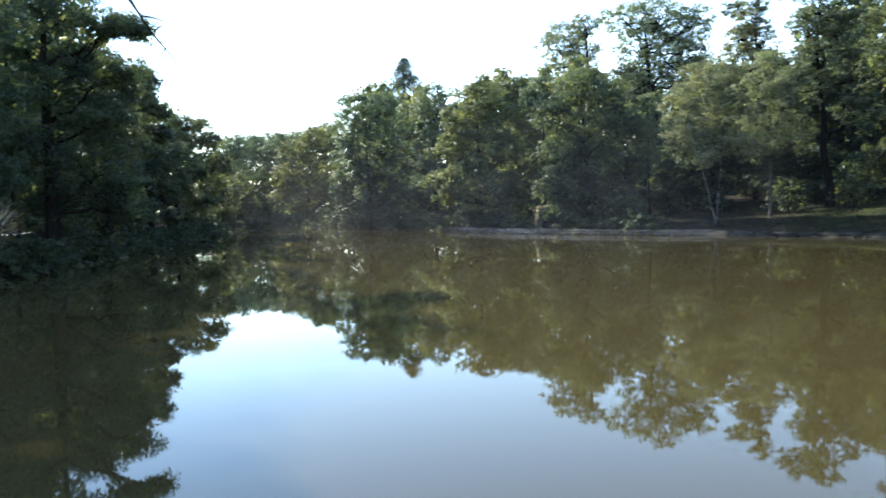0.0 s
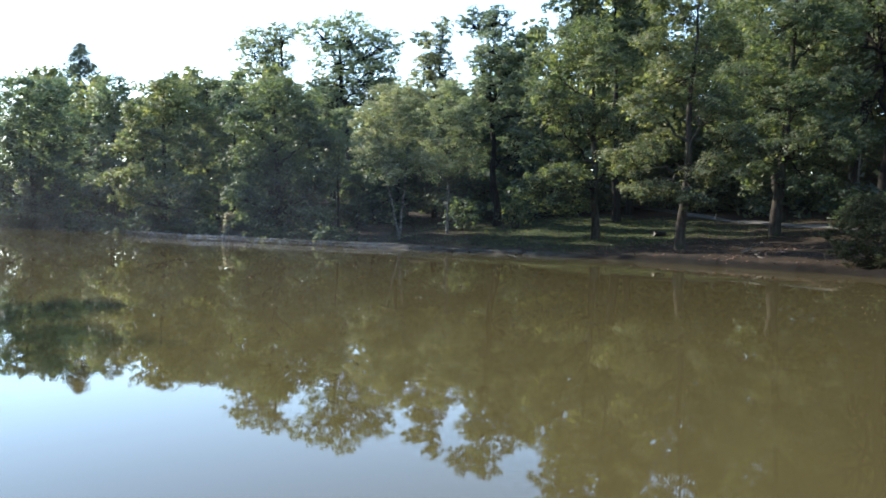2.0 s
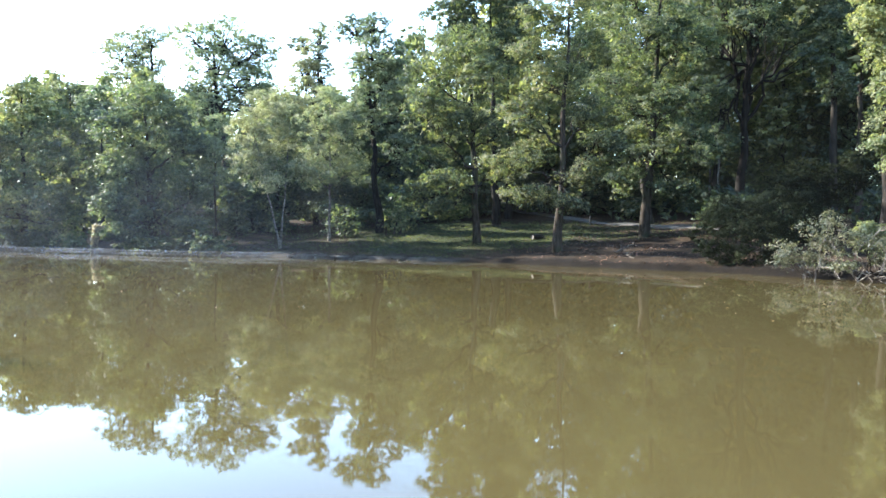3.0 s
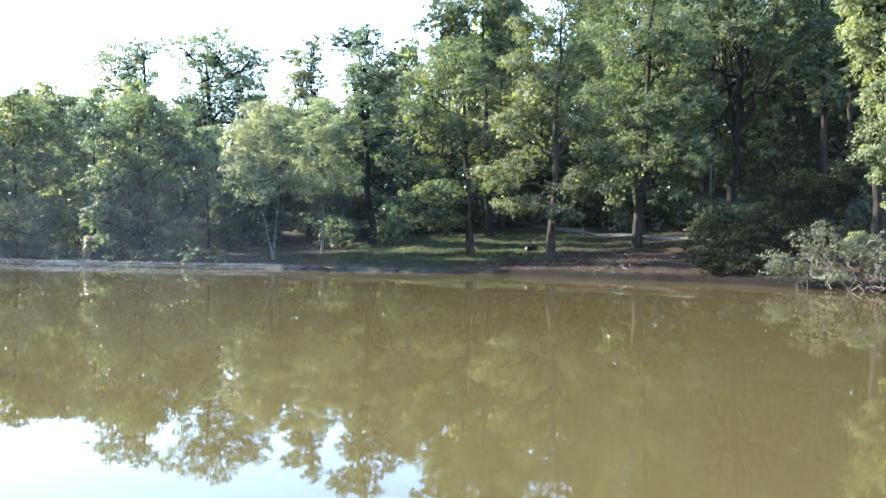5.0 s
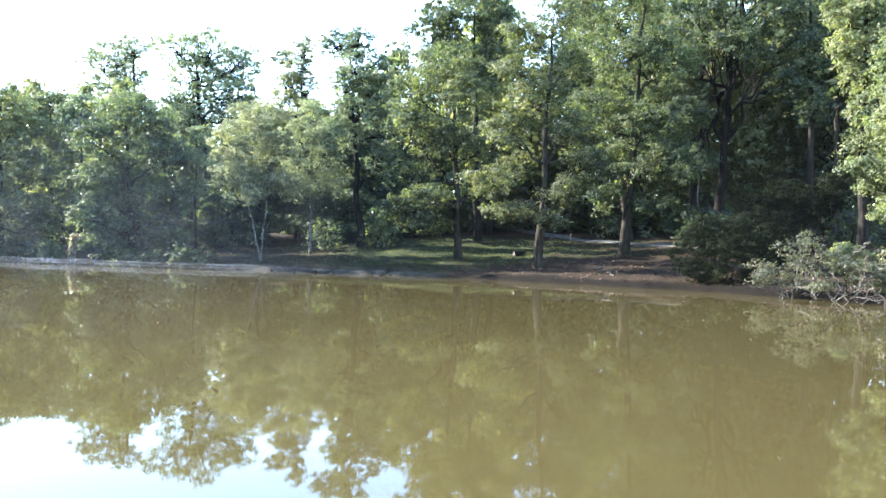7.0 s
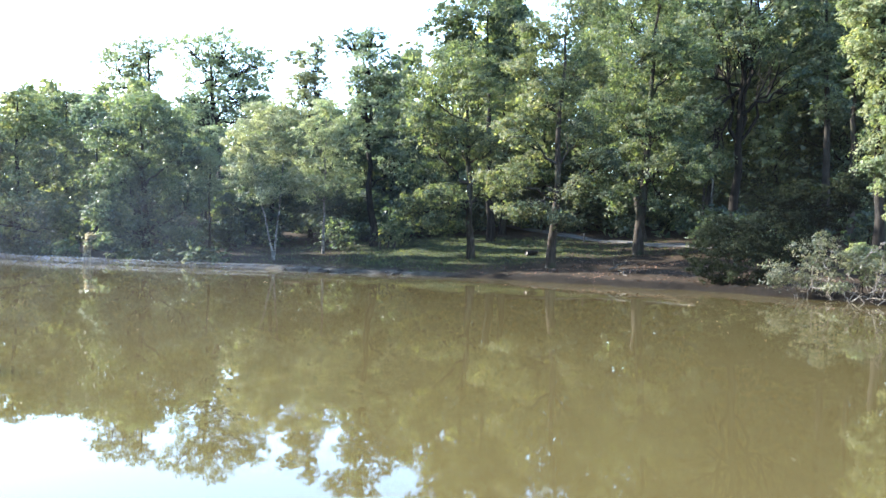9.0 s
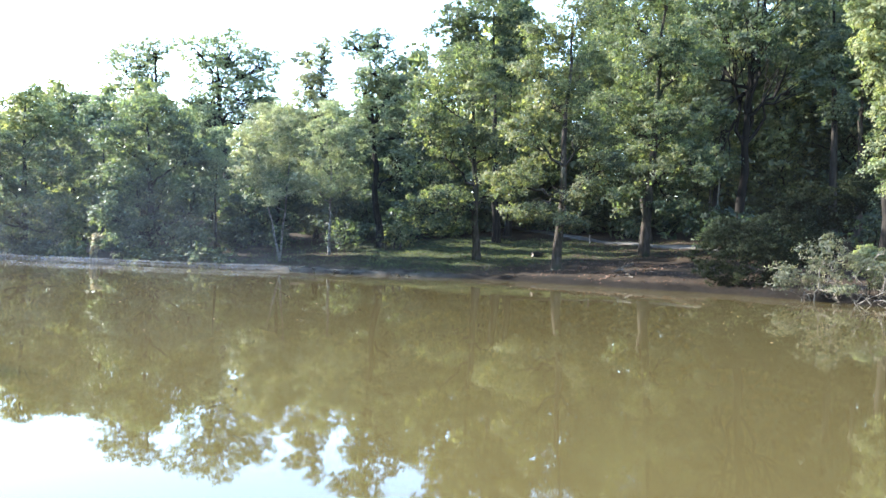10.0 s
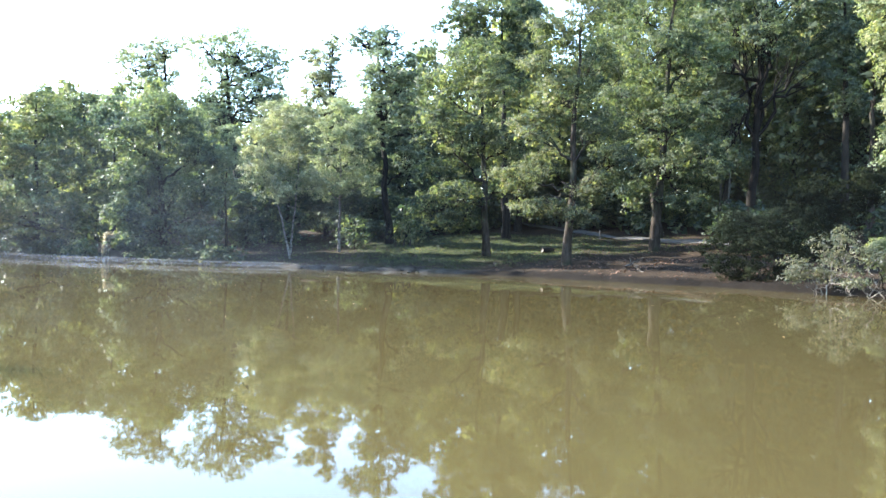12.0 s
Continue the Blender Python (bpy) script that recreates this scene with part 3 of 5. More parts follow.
lobed("oak", 27.5, 34.2, 0.24, 0.45, "tall oak on the bank with bright sunlit upper leaves", 101,
      ((-0.8, 12.7, 1.7, 1.3), (1.0, 13.8, 1.9, 1.6), (-1.3, 10.7, 1.7, 1.1), (1.2, 11.2, 1.9, 1.5), (-0.3, 9.0, 2.2, 1.3), (-1.8, 7.3, 1.7, 1.2), (1.6, 7.6, 1.7, 1.2), (-2.6, 4.7, 1.5, 1.0), (0.6, 2.7, 1.1, 0.6), (1.7, 4.3, 1.6, 1.2), (-1.7, 3.1, 1.7, 0.6), (2.5, 5.7, 1.4, 1.2), (-1.0, 5.6, 1.3, 0.9)))
lobed("oak", 26.8, 41.1, 0.24, 0.45, "full-crowned oak standing on the grassy bank", 102,
      ((-1.0, 12.0, 2.4, 1.5), (-2.7, 10.1, 2.0, 1.6), (0.5, 9.6, 2.3, 1.7), (-3.0, 7.7, 1.8, 1.5), (-1.0, 7.4, 2.2, 1.5), (1.2, 6.7, 1.8, 1.4), (-3.1, 5.1, 1.8, 1.2), (-3.9, 3.1, 1.5, 0.9), (-1.7, 3.5, 2.0, 1.2), (1.3, 4.5, 1.6, 1.2), (-1.8, 2.1, 2.0, 0.6)))
lobed("shade_oak", 34.0, 49.5, 0.3, 0.45, "tall oak rising behind the bank trees, leaves darkened for shade", 103,
      ((-3.6, 16.1, 2.3, 1.6), (-1.1, 17.0, 2.9, 1.7), (0.9, 15.6, 1.9, 2.2), (-2.5, 14.2, 2.9, 1.8), (1.0, 12.6, 2.4, 2.3)))
lobed("open_oak", 41.9, 34.1, 0.32, 0.4, "oak with bare crooked spreading limbs, darkened for shade", 104,
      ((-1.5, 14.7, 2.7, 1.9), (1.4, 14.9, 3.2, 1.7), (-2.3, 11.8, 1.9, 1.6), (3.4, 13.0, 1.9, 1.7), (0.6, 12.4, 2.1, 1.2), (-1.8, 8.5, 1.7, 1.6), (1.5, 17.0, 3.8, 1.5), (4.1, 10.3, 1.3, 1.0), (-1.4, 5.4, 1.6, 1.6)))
lobed("shade_oak", 46.0, 30.2, 0.28, 0.45, "tall oak at the forest edge, leaves darkened for shade", 105,
      ((-0.9, 14.4, 1.6, 1.9), (-0.0, 12.2, 1.4, 1.7), (-0.9, 10.9, 1.5, 1.4), (0.2, 8.7, 1.4, 1.6), (-0.5, 16.9, 2.2, 1.8)))
lobed("maple", 28.6, 15.5, 0.25, 0.45, "broad-leaved tree with bright yellow-green sunlit leaves", 106,
      ((0.1, 7.1, 0.8, 1.1), (-0.4, 6.2, 0.7, 0.9), (0.2, 5.2, 1.0, 0.9), (-0.5, 4.4, 0.7, 0.8), (-0.1, 3.3, 0.8, 0.6), (-1.0, 4.9, 0.4, 0.5), (0.3, 8.6, 1.0, 1.2), (1.1, 6.4, 1.3, 2.0), (0.9, 4.0, 1.1, 1.2)))
lobed("maple", 35.4, 20.7, 0.25, 0.45, "tall yellow-green tree behind the bushes", 107,
      ((-0.9, 11.6, 1.0, 1.2), (0.2, 11.8, 1.1, 1.4), (-0.8, 10.0, 0.7, 0.9), (0.2, 9.1, 1.1, 1.3), (-0.1, 7.4, 0.9, 1.1), (0.9, 10.0, 1.3, 1.6), (0.1, 5.6, 0.8, 1.2), (-0.1, 13.6, 1.4, 1.3), (1.2, 7.2, 1.2, 1.4)))
lobed("thin_oak", 25.5, 52.1, 0.27, 0.55, "tall thin-crowned oak with a dark trunk and open top", 108,
      ((-1.8, 14.6, 1.6, 1.4), (-0.4, 14.5, 1.5, 1.1), (0.0, 12.5, 2.3, 1.7), (-1.3, 11.2, 1.6, 1.9), (1.1, 11.1, 1.8, 1.9), (-0.3, 9.4, 2.5, 1.7), (1.8, 8.9, 1.6, 1.9), (-1.5, 8.0, 1.9, 1.4), (1.4, 6.0, 1.7, 1.7)))
lobed("bare_top", 24.3, 61.4, 0.2, 0.6, "tall sparse tree with a nearly bare forked top", 109,
      ((-1.3, 14.8, 1.2, 1.0), (0.3, 15.1, 1.1, 1.2), (-0.1, 13.6, 1.1, 1.2), (-1.1, 12.4, 1.3, 1.5), (0.4, 11.8, 1.5, 1.6), (-0.7, 10.4, 2.0, 1.7), (-1.6, 8.9, 2.3, 1.6), (0.5, 9.0, 2.0, 1.6)))
lobed("birch", 16.6, 47.7, 0.065, 0.55, "slender twin-stemmed birch with pale bark", 110,
      ((-1.1, 8.8, 1.7, 1.2), (0.6, 8.6, 1.7, 1.4), (-2.2, 7.2, 1.3, 1.3), (-0.5, 6.8, 1.9, 1.4), (1.2, 6.7, 1.6, 1.4), (-1.9, 5.3, 1.2, 1.1), (0.0, 4.9, 1.9, 1.0), (-1.0, 4.0, 1.5, 0.6), (1.6, 4.8, 1.4, 1.0)))
lobed("birch2", 20.5, 49.4, 0.09, 0.5, "young birch with a single grey-white stem", 111,
      ((0.1, 9.1, 1.6, 1.2), (-0.8, 7.6, 1.9, 1.3), (1.2, 7.3, 1.7, 1.4), (0.1, 5.6, 2.0, 1.3), (1.6, 4.9, 1.5, 1.1), (-0.7, 4.2, 1.4, 0.9)))
lobed("pale_small", 14.5, 55.1, 0.09, 0.5, "small pale-leaved tree under the oaks", 115,
      ((-0.1, 7.8, 1.2, 1.0), (-0.4, 6.6, 1.3, 1.0), (0.6, 6.1, 1.2, 1.0), (-0.2, 4.9, 1.4, 1.1)))
lobed("old_oak", 21.3, 75.0, 0.42, 0.6, "large old oak with a light open crown", 112,
      ((-3.3, 16.8, 3.1, 1.8), (-0.6, 16.6, 2.8, 2.3), (1.2, 15.1, 2.8, 2.5), (-2.1, 14.3, 3.0, 2.1), (2.8, 15.8, 1.6, 1.9), (0.8, 12.7, 3.5, 2.1), (-2.3, 11.9, 2.7, 1.5), (2.3, 13.1, 2.0, 2.0), (-1.7, 10.4, 3.1, 1.5), (2.1, 11.2, 3.0, 1.7)))
lobed("old_oak", 16.2, 84.5, 0.35, 0.6, "old oak with thin see-through foliage", 113,
      ((-2.7, 17.6, 3.0, 1.5), (-0.6, 17.9, 1.9, 1.6), (-3.4, 15.8, 2.4, 1.5), (-0.8, 15.8, 2.1, 1.8), (-2.1, 14.0, 3.1, 1.3)))
lobed("dense", 10.6, 56.0, 0.28, 0.2, "dense dark broad-leaved tree reaching down to the water", 114,
      ((-1.0, 9.6, 2.0, 1.4), (1.0, 9.1, 1.9, 1.5), (-2.2, 7.5, 1.7, 1.7), (0.1, 6.9, 2.4, 1.9), (2.2, 6.9, 1.5, 1.8), (-2.0, 4.9, 1.9, 1.8), (0.5, 4.1, 2.5, 1.9), (-2.6, 2.9, 1.5, 1.5), (2.3, 3.6, 1.6, 1.7), (-0.7, 1.8, 2.4, 1.3), (1.8, 1.5, 1.8, 1.0), (-2.4, 1.0, 1.2, 0.7)))
# added crown whose yellow-green colour paints the dense tree's sunlit top
lobed("maple", 11.0, 61.0, 0.14, 0.6, "yellow-green crown added as the dense tree's sunlit top", 143,
      ((-0.6, 10.9, 1.1, 0.7), (0.6, 10.8, 0.9, 0.7), (-1.5, 10.1, 1.0, 0.8), (-0.5, 9.6, 1.7, 1.0)))
lobed("pale_dense", 8.4, 63.4, 0.14, 0.4, "pale green young tree catching the sun", 142,
      ((-0.2, 10.4, 1.4, 1.1), (-0.4, 8.7, 1.4, 1.5), (0.5, 9.0, 1.1, 1.4), (-1.2, 9.7, 0.9, 1.0)))
lobed("dense", 7.0, 69.6, 0.24, 0.2, "shaded tree behind the sunlit shore trees", 116,
      ((-0.2, 11.3, 1.6, 1.0), (-1.6, 10.5, 1.6, 1.1), (0.0, 9.3, 2.0, 1.8), (0.5, 6.5, 2.0, 2.3), (0.1, 3.3, 2.0, 2.3)))
lobed("maple", 3.3, 64.9, 0.26, 0.2, "rounded tree with bright sunlit foliage over the water", 117,
      ((-0.1, 10.8, 2.5, 1.2), (-1.1, 8.8, 2.1, 1.7), (1.4, 9.4, 2.1, 1.7), (-2.3, 6.6, 1.9, 1.7), (0.4, 6.3, 2.3, 1.9), (2.4, 6.2, 1.7, 2.2), (-3.4, 4.0, 1.6, 0.8), (-1.5, 3.9, 2.0, 1.6), (1.2, 3.3, 2.2, 1.8), (-2.2, 2.6, 1.5, 1.0), (2.5, 2.3, 1.4, 1.6), (-0.0, 1.3, 1.9, 0.9)))
lobed("dense", 8.5, 75.5, 0.25, 0.2, "leafy tree in the wood behind the shore", 118,
      ((-0.5, 11.9, 1.9, 1.2), (0.6, 10.4, 1.9, 1.6), (-0.6, 9.1, 2.1, 2.1), (1.2, 7.6, 1.9, 2.1), (0.7, 4.5, 2.0, 2.3)))
lobed("pale_dense", -7.0, 82.7, 0.26, 0.2, "tall rounded tree at the water's edge", 119,
      ((-1.1, 12.8, 2.6, 1.5), (1.2, 12.2, 2.4, 1.7), (-2.3, 10.2, 2.1, 2.2), (-0.0, 9.3, 2.9, 2.5), (2.6, 9.0, 2.0, 2.7), (-2.2, 6.5, 2.0, 2.4), (0.4, 5.8, 2.8, 2.5), (2.4, 4.3, 2.2, 2.6), (-3.1, 4.2, 1.3, 2.0), (-0.6, 2.9, 1.2, 1.7), (1.2, 2.0, 2.4, 1.3)))
lobed("pale_dense", -0.4, 88.0, 0.22, 0.2, "pale green tree between taller crowns", 121,
      ((0.2, 13.2, 2.1, 1.6), (-0.8, 11.0, 2.0, 2.1), (1.4, 10.7, 2.0, 2.2), (-0.2, 8.0, 2.2, 2.5), (-0.9, 4.6, 2.1, 2.5)))
lobed("maple", -15.3, 90.7, 0.24, 0.2, "low spreading tree leaning over the water", 122,
      ((1.6, 11.2, 2.3, 1.4), (-0.7, 9.0, 2.3, 1.9), (1.8, 8.3, 2.4, 2.2), (-2.3, 6.5, 2.0, 1.7), (0.5, 5.5, 2.9, 2.0), (2.3, 4.5, 2.0, 1.9), (-2.7, 4.6, 1.7, 1.1), (-1.2, 3.3, 2.4, 1.0)))
lobed("dense", -14.5, 103.0, 0.22, 0.2, "hazy tree beyond the pond", 123,
      ((0.0, 11.3, 2.1, 1.5), (-1.8, 10.6, 2.1, 1.5), (1.0, 9.1, 2.4, 2.3), (-0.2, 5.9, 2.8, 2.8)))
lobed("far_tree", -23.6, 119.7, 0.22, 0.2, "far tree at the pond's end, leaves paled for haze", 124,
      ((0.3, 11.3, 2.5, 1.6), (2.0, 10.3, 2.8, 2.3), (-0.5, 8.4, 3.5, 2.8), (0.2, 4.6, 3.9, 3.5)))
lobed("far_tree", -28.2, 122.8, 0.2, 0.2, "far tree at the pond's end, leaves paled for haze", 125,
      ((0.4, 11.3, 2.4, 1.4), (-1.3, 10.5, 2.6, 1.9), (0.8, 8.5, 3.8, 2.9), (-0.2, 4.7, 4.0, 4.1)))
lobed("far_tree", -29.4, 114.3, 0.22, 0.2, "far tree at the pond's end, leaves paled for haze", 133,
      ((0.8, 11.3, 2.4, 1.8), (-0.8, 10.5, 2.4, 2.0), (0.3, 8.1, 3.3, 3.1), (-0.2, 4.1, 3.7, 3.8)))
lobed("maple", -21.6, 69.2, 0.22, 0.2, "yellow-green tree on the shaded bank", 126,
      ((0.2, 9.4, 1.8, 0.9), (2.0, 7.9, 1.4, 1.0), (-0.3, 7.9, 1.9, 1.2), (1.5, 6.2, 1.7, 1.2), (2.9, 6.0, 0.9, 0.8), (-0.2, 5.5, 2.1, 1.4), (1.9, 4.3, 1.6, 1.2), (0.2, 2.8, 2.3, 1.3)))
# left bank oaks: their backlit dark is painted by the shade-toned leaf
lobed("shade_oak", -17.7, 48.9, 0.28, 0.3, "tall shaded oak leaning over the pond", 127,
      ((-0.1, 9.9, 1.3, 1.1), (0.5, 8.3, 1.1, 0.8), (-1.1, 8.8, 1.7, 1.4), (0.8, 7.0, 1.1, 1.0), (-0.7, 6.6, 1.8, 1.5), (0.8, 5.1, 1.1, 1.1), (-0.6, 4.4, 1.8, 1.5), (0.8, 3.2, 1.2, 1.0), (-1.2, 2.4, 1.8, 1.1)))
lobed("shade_oak", -15.7, 32.4, 0.35, 0.3, "dark shaded oak overhanging the pond", 128,
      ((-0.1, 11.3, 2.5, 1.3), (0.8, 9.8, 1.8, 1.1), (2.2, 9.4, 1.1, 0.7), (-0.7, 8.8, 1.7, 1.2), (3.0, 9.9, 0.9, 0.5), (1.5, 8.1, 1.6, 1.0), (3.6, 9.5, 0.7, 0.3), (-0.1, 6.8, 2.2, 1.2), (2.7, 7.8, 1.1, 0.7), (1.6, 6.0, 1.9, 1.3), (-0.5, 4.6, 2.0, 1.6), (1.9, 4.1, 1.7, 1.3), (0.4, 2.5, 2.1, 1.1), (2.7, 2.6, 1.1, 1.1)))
lobed("shade_oak", -15.0, 24.3, 0.35, 0.3, "dark shaded oak on the bank", 129,
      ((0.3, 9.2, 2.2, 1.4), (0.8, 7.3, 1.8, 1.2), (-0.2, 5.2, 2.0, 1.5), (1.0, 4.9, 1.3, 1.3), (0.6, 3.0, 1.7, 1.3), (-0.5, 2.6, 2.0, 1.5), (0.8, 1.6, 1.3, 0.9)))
lobed("shade_oak", -16.7, 39.6, 0.25, 0.3, "shaded tree reaching down to the water", 136,
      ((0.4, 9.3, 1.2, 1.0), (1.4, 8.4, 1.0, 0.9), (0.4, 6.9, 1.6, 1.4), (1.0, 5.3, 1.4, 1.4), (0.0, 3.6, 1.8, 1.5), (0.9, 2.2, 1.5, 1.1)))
lobed("dense", -19.5, 58.8, 0.22, 0.2, "low leafy tree over the shaded bank", 134,
      ((0.4, 6.3, 1.3, 1.0), (1.6, 4.8, 1.2, 0.9), (0.1, 3.8, 1.6, 1.3), (1.7, 2.7, 1.3, 0.9), (0.0, 1.7, 1.6, 0.8)))
lobed("dense", -23.9, 87.8, 0.2, 0.2, "low leafy tree over the pond's shaded bank", 135,
      ((0.2, 7.2, 1.6, 1.4), (-0.8, 5.1, 1.9, 1.7), (1.0, 4.4, 1.5, 1.8), (-0.2, 2.6, 1.9, 1.1)))
# maple's yellow-green leaf colour stands for sunlit foliage here
lobed("maple", 48.4, 41.9, 0.3, 0.45, "tall tree filling the wood behind, coloured as if sunlit", 155,
      ((-0.8, 15.5, 2.6, 2.1), (2.0, 14.7, 2.3, 2.1), (0.5, 11.6, 2.1, 2.1), (-2.3, 17.3, 2.4, 2.3), (3.4, 17.4, 2.7, 1.8), (6.1, 17.2, 2.2, 1.3), (-1.3, 8.6, 2.1, 2.2), (0.9, 5.1, 2.1, 2.2)))
lobed("oak", 42.6, 42.3, 0.28, 0.45, "tall oak behind the sunlit oaks", 156,
      ((-3.6, 15.3, 2.1, 2.0), (-1.9, 11.5, 2.3, 2.3), (0.0, 15.2, 2.3, 2.2), (1.3, 10.2, 2.2, 2.0), (-4.4, 11.6, 1.9, 2.0), (0.2, 6.5, 2.0, 2.1), (-3.4, 7.0, 1.9, 1.9)))
lobed("far_tree", -29.9, 136.8, 0.22, 0.2, "far tree at the pond's end, leaves paled for haze", 157,
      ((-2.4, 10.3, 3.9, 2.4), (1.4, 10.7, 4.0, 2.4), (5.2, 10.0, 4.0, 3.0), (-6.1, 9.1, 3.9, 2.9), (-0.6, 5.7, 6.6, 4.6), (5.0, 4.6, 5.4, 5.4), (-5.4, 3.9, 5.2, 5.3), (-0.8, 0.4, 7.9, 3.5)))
lobed("dense", -23.5, 95.1, 0.2, 0.2, "low leafy tree over the pond's shaded bank", 158,
      ((-0.2, 5.8, 1.9, 2.0), (0.7, 3.8, 1.6, 1.8), (-0.9, 2.8, 2.2, 1.4)))
lobed("shade_oak", 30.2, 60.9, 0.22, 0.2, "tall shaded tree behind the thin-crowned oak", 159,
      ((-2.8, 5.9, 2.1, 2.1), (-0.2, 7.7, 2.3, 2.1), (2.9, 7.1, 2.3, 2.3), (-1.5, 3.3, 2.4, 1.9), (1.8, 3.9, 2.6, 2.1), (4.2, 3.0, 2.2, 2.0), (0.4, 1.5, 3.2, 1.4), (4.1, 9.3, 2.2, 1.9)))
lobed("shade_oak", 21.8, 62.3, 0.2, 0.2, "shaded tree behind the birches", 160,
      ((-2.3, 5.5, 2.0, 1.7), (0.8, 4.3, 2.1, 1.9), (3.1, 3.4, 2.2, 1.8), (-0.9, 2.2, 2.5, 1.5), (2.2, 1.6, 2.6, 1.2), (-4.0, 3.2, 1.8, 1.7)))
lobed("shade_dense", 18.5, 59.2, 0.14, 0.2, "low shaded tree behind the birches", 152,
      ((-0.9, 3.1, 2.1, 1.5), (0.8, 2.0, 2.1, 1.4), (-1.7, 1.1, 2.0, 1.1), (0.4, 0.5, 2.3, 0.9)))
lobed("shade_dense", 26.0, 58.5, 0.14, 0.2, "low shaded tree behind the birches", 153,
      ((-1.4, 2.3, 2.4, 1.5), (1.3, 2.6, 2.3, 1.7), (-0.0, 0.7, 3.0, 1.2), (3.1, 1.1, 2.0, 1.4)))
lobed("shade_dense", 32.6, 57.4, 0.14, 0.2, "low shaded tree at the back of the clearing", 154,
      ((-1.5, 2.3, 2.4, 1.6), (1.3, 2.1, 2.4, 1.4), (-0.0, 0.9, 3.2, 0.8)))
spruce(-5.3, 131.9, 23.4, 6.4, "dark spruce rising above the broad-leaved trees", 120)
tree("maple", 20.1, 58.7, 10.2, 4.5, 2.8, 0.1, -0.0, 0.2, "slim leafy tree behind the birches", 130)
tree("birch2", 49.9, 43.2, 16.0, 8.3, 1.7, 0.0, -0.0, 0.1, "slim pale-stemmed birch deep in the wood", 131)
tree("birch2", 48.0, 40.8, 14.2, 7.7, 1.5, 0.0, -0.1, 0.08, "slim pale-stemmed birch deep in the wood", 132)
# the maples behind the path carry their sunlit look in the leaf colour
tree("maple", 52.2, 46.6, 17.7, 0.4, 4.3, -0.2, 0.2, 0.22, "tall tree in the wood behind the path, coloured as if sunlit", 137)
tree("maple", 53.3, 39.0, 15.4, 0.6, 3.8, -0.3, 0.4, 0.22, "tree in the wood behind the path, coloured as if sunlit", 138)
tree("maple", 59.3, 47.6, 19.3, 0.4, 4.1, -0.2, 0.2, 0.22, "tall tree deep in the wood, coloured as if sunlit", 139)
tree("shade_dense", 50.7, 59.3, 20.2, 0.4, 5.1, 0.2, -0.2, 0.22, "tall leafy tree deep in the wood", 140)
tree("dense", 37.6, 66.1, 11.6, 0.4, 4.4, 0.0, -0.0, 0.22, "leafy tree at the back of the clearing", 141)
tree("shade_dense", 44.4, 56.7, 13.1, 0.4, 3.8, 0.1, -0.1, 0.2, "shaded tree at the back of the clearing", 144)
tree("shade_dense", 51.3, 54.7, 14.7, 0.4, 3.7, -0.1, 0.1, 0.2, "shaded tree at the back of the clearing", 145)
tree("pale_dense", -3.9, 102.9, 13.0, 0.4, 4.1, 0.1, 0.0, 0.22, "leafy tree beside the spruce", 146)
tree("shade_dense", 47.3, 64.5, 11.7, 0.4, 3.5, 0.5, -0.3, 0.2, "shaded tree at the back of the clearing", 147)
tree("shade_dense", 44.9, 52.4, 8.8, 0.4, 2.7, 0.2, -0.2, 0.18, "shaded tree at the back of the clearing", 148)
tree("shade_dense", 68.4, 52.1, 18.4, 0.4, 4.4, 0.0, -0.0, 0.22, "tall shaded tree deep in the wood", 149)
tree("shade_dense", 59.1, 37.5, 17.3, 0.4, 4.1, 0.0, -0.0, 0.22, "tall shaded tree deep in the wood", 150)
tree("maple", 64.6, 43.7, 17.8, 0.4, 4.5, 0.0, -0.0, 0.22, "tall tree deep in the wood, coloured as if sunlit", 151)
TAKEN = [tuple(o.location[:2]) for o in scene.objects if o.parent is None and o.get("category") == "tree"]

# ---- the wood behind: a few grown trees, repeated ----
# highest elevation (degrees) that the wood reaches, by bearing (degrees left of +y)
BEARING = [-75, -62, -56, -48, -40, -33, -29, -25, -21, -16, -12, -8, -4, 0, 4, 7, 10, 13, 16, 20, 26, 34, 60]
CANOPY = [18, 18, 18, 18, 18, 16, 13.0, 8.5, 8, 8, 8, 8, 7.6, 7.4, 7.4, 6.6, 4.6, 4.2, 4.4, 8, 13, 16, 16]


def wood_tree(label, height, low, radius, girth, boughs, leaf, mat, bark, seed, prof="skirt"):
    rng = np.random.default_rng(seed)
    grown = grow(rng, height, low, radius, (0, 0), girth, PROFILES[prof], boughs, 1.35, 8, 7, leaf * 1.22, 0.5, 0.6, limbs=8, core=500, core_leaf=0.6)
    return assemble(thing("woodland_tree", 0, 0, 0, label, "tree", "trees of the wood"), grown, bark, mat)


